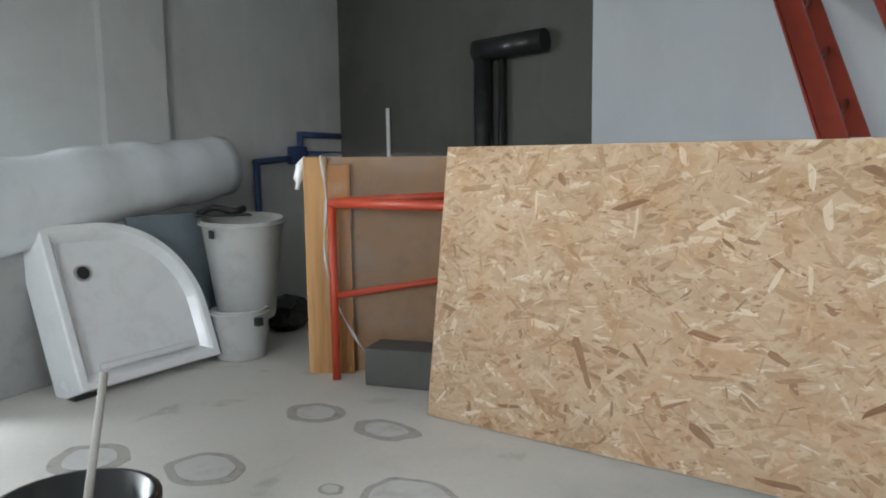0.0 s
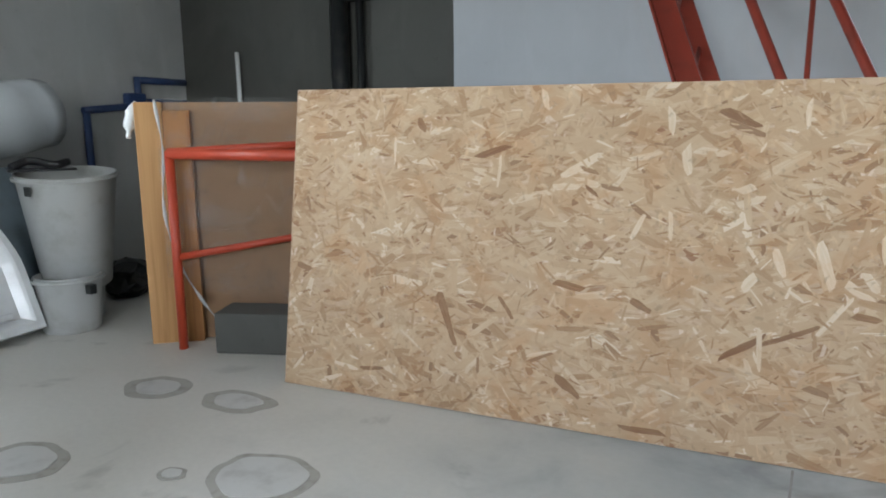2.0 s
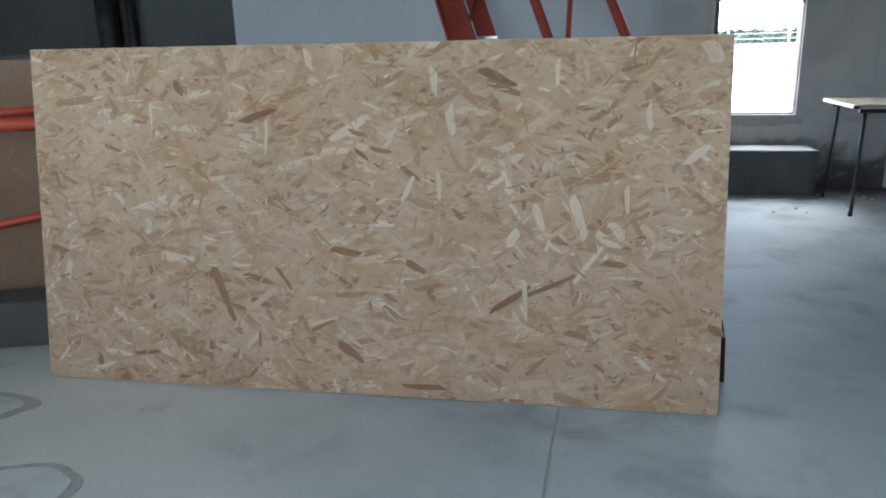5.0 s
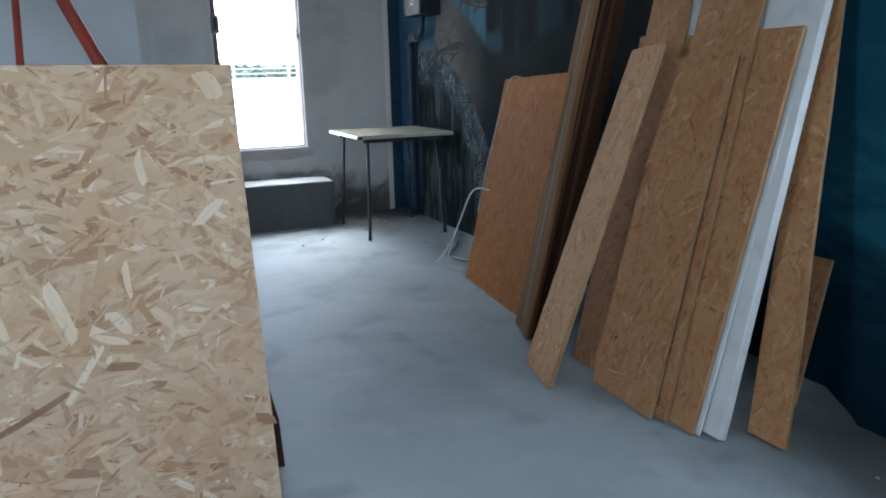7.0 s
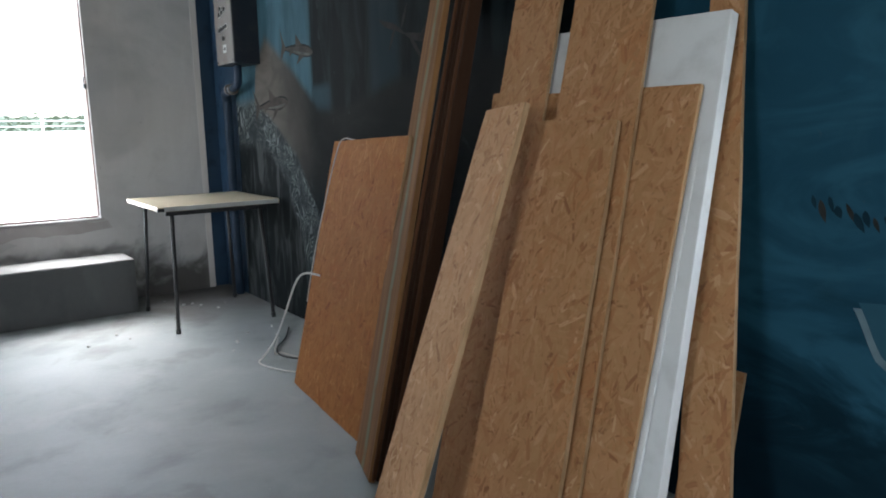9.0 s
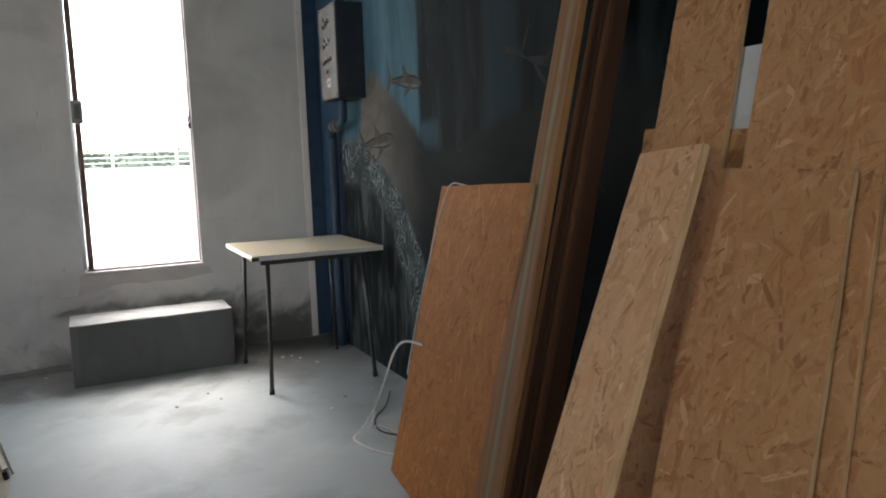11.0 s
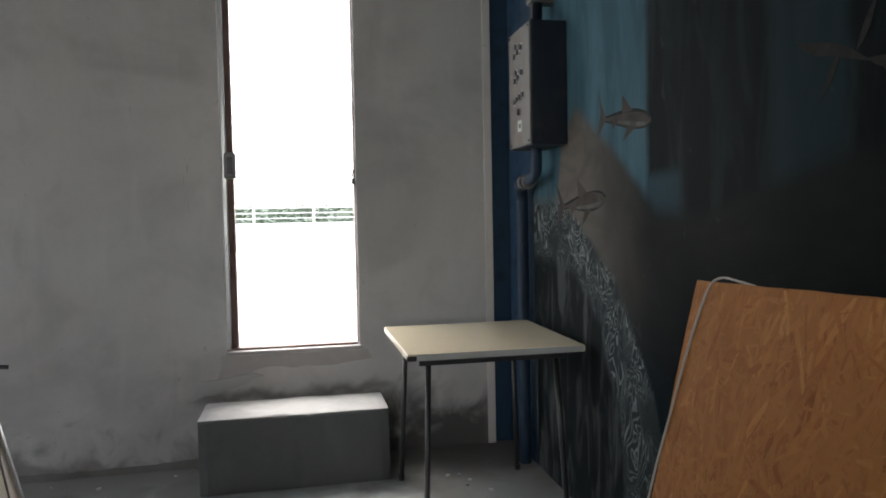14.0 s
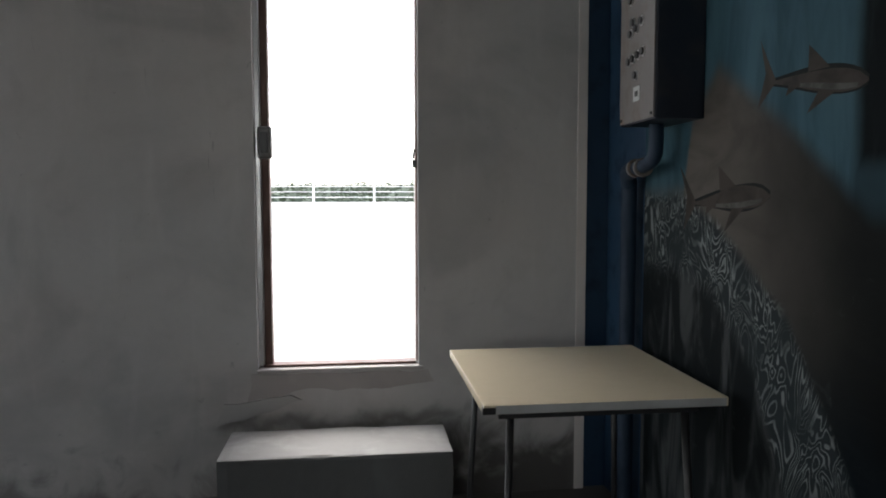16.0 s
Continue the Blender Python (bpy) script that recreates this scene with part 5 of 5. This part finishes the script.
big = [(0.17, 0.0), (0.175, 0.01), (0.245, 0.60), (0.252, 0.62), (0.236, 0.62), (0.165, 0.03)]
tub("plastic_bin", pose(-6.02, -4.10, 0.22, 3, -4, 100), big, M_bucket, "large dirty white plastic bin stacked on a bucket")
small = [(0.14, 0.0), (0.145, 0.01), (0.165, 0.29), (0.17, 0.30), (0.155, 0.30), (0.135, 0.02)]
tub("plastic_bucket", pose(-5.92, -4.23, 0), small, M_bucket, "small white plastic bucket under a bin")
tub("plastic_bucket", pose(-6.15, -4.05, 0), [(0.16, 0), (0.17, 0.2), (0.15, 0.2), (0.14, 0.02)], M_bucket, "squat white bucket under a bin")
bm = B()
box(bm, -0.16, 0.16, -0.1, 0.1, 0.0, 0.012, 0.005)
sweep(bm, smooth_path([(-0.14, 0, 0.02), (-0.05, 0.05, 0.05), (0.06, -0.03, 0.03), (0.13, 0.05, 0.04)]), 0.022, 7)
tagged(mesh_object("trowel", bm, M_black, pose(-6.06, -4.22, 0.85, 0, 0, 60)), "dark dirty tools lying across a bin", "tool")

bm = B()
axis = smooth_path([(-6.05, -6.2, 0.88), (-6.28, -5.3, 0.97), (-6.5, -4.5, 1.08), (-6.67, -3.80, 1.15)], 8)
sweep(bm, axis, [0.255 - 0.002 * i + 0.006 * math.sin(i * 1.3) for i in range(len(axis))], 28)
for v in bm.verts:
    v.co += 0.022 * noise.noise_vector(v.co * 3.5) + 0.008 * noise.noise_vector(v.co * 11)
M_wrap = plain("white_foil", (0.70, 0.74, 0.77), 0.22, wear=0.1)
tagged(mesh_object("wrapped_roll", bm, M_wrap), "long white plastic wrapped roll lying on stacked goods", "roll")
bm = box(B(), -0.3, 0.3, -0.95, 0.95, 0, 0.76, 0.012)
tagged(mesh_object("packing_crate", bm, M_halo, pose(-6.62, -4.95, 0, 0, 0, 13)), "grey packing crate under a wrapped roll", "crate")
M_slate = plain("slate_blue_board", (0.16, 0.20, 0.23), 0.7)
leaning("blue_grey_board", [(-6.08, -4.62, 0), (-6.10, -4.20, 0), (-6.30, -4.24, 0.86), (-6.28, -4.72, 0.86)], 0.02, M_slate, "blue grey board standing behind the shower tray", "board", "")


def mop_bucket():
    t = tub("mop_bucket", pose(-4.12, -6.05, 0), [(0.15, 0), (0.155, 0.01), (0.195, 0.30), (0.2, 0.31), (0.186, 0.31), (0.145, 0.03)], M_blackpl, "black plastic bucket with a pale stick in it", False)
    part("rim", lathe(B(), [(0.199, 0.285), (0.210, 0.288), (0.210, 0.304), (0.201, 0.309)], caps=False), M_blackpl, t)
    for sx in (-1, 1):
        part("handle_lug", box(B(), sx * 0.205 - 0.012, sx * 0.205 + 0.012, -0.018, 0.018, 0.235, 0.284, 0.004), M_blackpl, t)
    return t


mop_bucket()
bm = sweep(B(), [(-4.09, -6.08, 0.03), (-4.16, -5.99, 0.30), (-4.24, -5.89, 0.58)], [0.013, 0.012, 0.011], 10)
tagged(mesh_object("mixing_stick", bm, M_stick), "pale plaster covered stick standing in a bucket", "stick")


# ---- pipes on the west and recessed walls ----
def blue_pipes():
    p = thing("water_pipe", pose(-7.2, 0, 0), "blue plastic water pipe with bends on the wall", "pipe")
    part("riser", sweep(B(), [(0.05, -3.11, 0.5), (0.05, -3.11, 1.19)], 0.028, 10), M_bluepipe, p)
    part("run", sweep(B(), [(0.05, -3.135, 1.19), (0.05, -2.70, 1.23)], 0.028, 10), M_bluepipe, p)
    part("valve", box(B(), 0.01, 0.10, -2.76, -2.60, 1.17, 1.33, 0.02), M_bluepipe, p)
    part("run", sweep(B(), [(0.05, -2.64, 1.43), (0.05, -2.16, 1.43)], 0.028, 10), M_bluepipe, p)
    part("riser", sweep(B(), [(0.05, -2.64, 1.24), (0.05, -2.64, 1.455)], 0.028, 10), M_bluepipe, p)
    part("run", sweep(B(), [(0.05, -2.62, 1.27), (0.05, -2.16, 1.27)], 0.02, 10), M_bluepipe, p)


blue_pipes()


def dark_duct():
    d = thing("drain_pipe", pose(-5.53, -2.1, 0), "black drain pipe rising on the dark wall", "pipe")
    part("riser", sweep(B(), [(0, -0.09, 0), (0, -0.09, 2.07)], 0.07, 14), M_blackpl, d)
    part("run", sweep(B(), [(-0.06, -0.09, 2.02), (0.55, -0.09, 2.04)], 0.085, 14), M_blackpl, d)
    part("collar", sweep(B(), [(0, -0.09, 1.15), (0, -0.09, 1.22)], 0.085, 14), M_blackpl, d)
    part("side_pipe", sweep(B(), [(0.16, -0.06, 0), (0.16, -0.06, 2.05)], 0.03, 10), M_blackpl, d)


dark_duct()
bm = sweep(B(), [(-6.56, -2.14, 0.9), (-6.57, -2.14, 1.65)], 0.018, 8)
tagged(mesh_object("white_conduit", bm, M_pvc), "short white plastic conduit on the dark wall", "pipe")


# black lump at the dark spot between the bin and the wrapped boards
bm = B()
bmesh.ops.create_icosphere(bm, subdivisions=3, radius=0.17)
for v in bm.verts:
    v.co += 0.05 * noise.noise_vector(v.co * 9) + 0.02 * noise.noise_vector(v.co * 25)
    v.co.z = max(-0.10, v.co.z * 0.75)
tagged(mesh_object("dark_lump", bm, M_blackpl, pose(-6.30, -3.56, 0.101)), "crumpled black lump on the floor", "bag")

# rough cement fillet at the foot of the painted wall
bm = B()
rows = []
for i in range(95):
    y = -9.08 + 4.74 * i / 94
    k = noise.noise(Vector((y * 2.3, 0, 1))) + 0.5 * noise.noise(Vector((y * 9, 0, 5)))
    end = min(1.0, (94 - i) / 5)
    rows.append([bm.verts.new(p) for p in ((WX - (0.165 + 0.03 * k) * end - 0.002, y, 0.001), (WX - (0.10 + 0.02 * k) * end - 0.002, y, 0.022 + 0.008 * k),
                                           (WX - 0.04 * end - 0.002, y, 0.06 + 0.01 * k), (WX - 0.001, y, 0.11 + 0.02 * k))])
for a, b in zip(rows, rows[1:]):
    for k in range(3):
        bm.faces.new((a[k], b[k], b[k + 1], a[k + 1])).smooth = True
tagged(mesh_object("skirting_fillet", bm, M_mural), "rough dark cement fillet along the painted wall", "trim", kind="structure")


# ---- marks on the floor ----
def spill(cx, cy, rx, ry, seed, halo=1.55):
    def blob(k, amount):
        return [(cx + k * rx * math.cos(a) * (1 + amount * noise.noise(Vector((math.cos(a) * 1.5, math.sin(a) * 1.5, seed)))),
                 cy + k * ry * math.sin(a) * (1 + amount * noise.noise(Vector((math.cos(a) * 1.5, math.sin(a) * 1.5, seed + 9)))))
                for a in [i * math.pi / 18 for i in range(36)]]
    s = thing("plaster_spill", pose(0, 0, 0), "dried white plaster spill with a damp grey rim", "stain", "plaster spills on the floor")
    part("damp_rim", slab(B(), blob(halo, 0.22), 0.0005, 0.002), M_rim, s, "damp grey rim")
    part("dried_plaster", slab(B(), blob(1.0, 0.2), 0.002, 0.005), M_patch, s, "dried white plaster")


spill(-4.78, -4.66, 0.10, 0.075, 1)
spill(-4.37, -4.63, 0.105, 0.07, 2)
spill(-3.87, -5.06, 0.15, 0.125, 3, 1.22)
spill(-4.14, -5.17, 0.033, 0.028, 4, 1.5)
spill(-4.66, -5.33, 0.13, 0.10, 5, 1.35)
spill(-5.10, -5.55, 0.12, 0.09, 6, 1.5)
bm = B()
prev = None
for i in range(50):
    y = -9.0 + 4.70 * i / 49
    x = -2.405 + 0.012 * noise.noise(Vector((y * 2, 0, 0)))
    now = (bm.verts.new((x - 0.004, y, 0.0015)), bm.verts.new((x + 0.004, y, 0.0015)))
    if prev:
        bm.faces.new((prev[0], prev[1], now[1], now[0]))
    prev = now
tagged(mesh_object("floor_joint", bm, M_halo), "thin dark joint in the concrete floor", "joint", kind="structure")
bm = slab(B(), [(-3.02 + 0.055 * math.cos(a), -5.02 + 0.035 * math.sin(a)) for a in [i * 0.449 for i in range(14)]], 0.0005, 0.002)
tagged(mesh_object("oil_stain", bm, M_halo), "small dark stain on the floor", "stain", kind="structure")


# ---- crumbs of plaster and grit on the floor ----
rng = random.Random(11)
for cx, cy, spread, count in ((-2.0, -0.25, 0.35, 9), (-0.35, -0.55, 0.3, 7), (-0.9, -0.85, 0.4, 5), (-0.25, -1.5, 0.3, 6), (-0.3, -4.9, 0.3, 4)):
    for k in range(count):
        r = rng.uniform(0.006, 0.016)
        bm = B()
        bmesh.ops.create_icosphere(bm, subdivisions=1, radius=r)
        for v in bm.verts:
            v.co *= rng.uniform(0.6, 1.2)
            v.co.z *= 0.6
        x, y = cx + rng.gauss(0, spread * 0.5), cy + rng.gauss(0, spread * 0.5)
        low = min(v.co.z for v in bm.verts)
        tagged(mesh_object("plaster_crumb", bm, M_patch if k % 3 else M_halo, pose(min(x, 0.05), min(y, -0.06), -low + 0.0005)), "small broken crumb of plaster on the floor", "rubble", "crumbs of plaster on the floor")
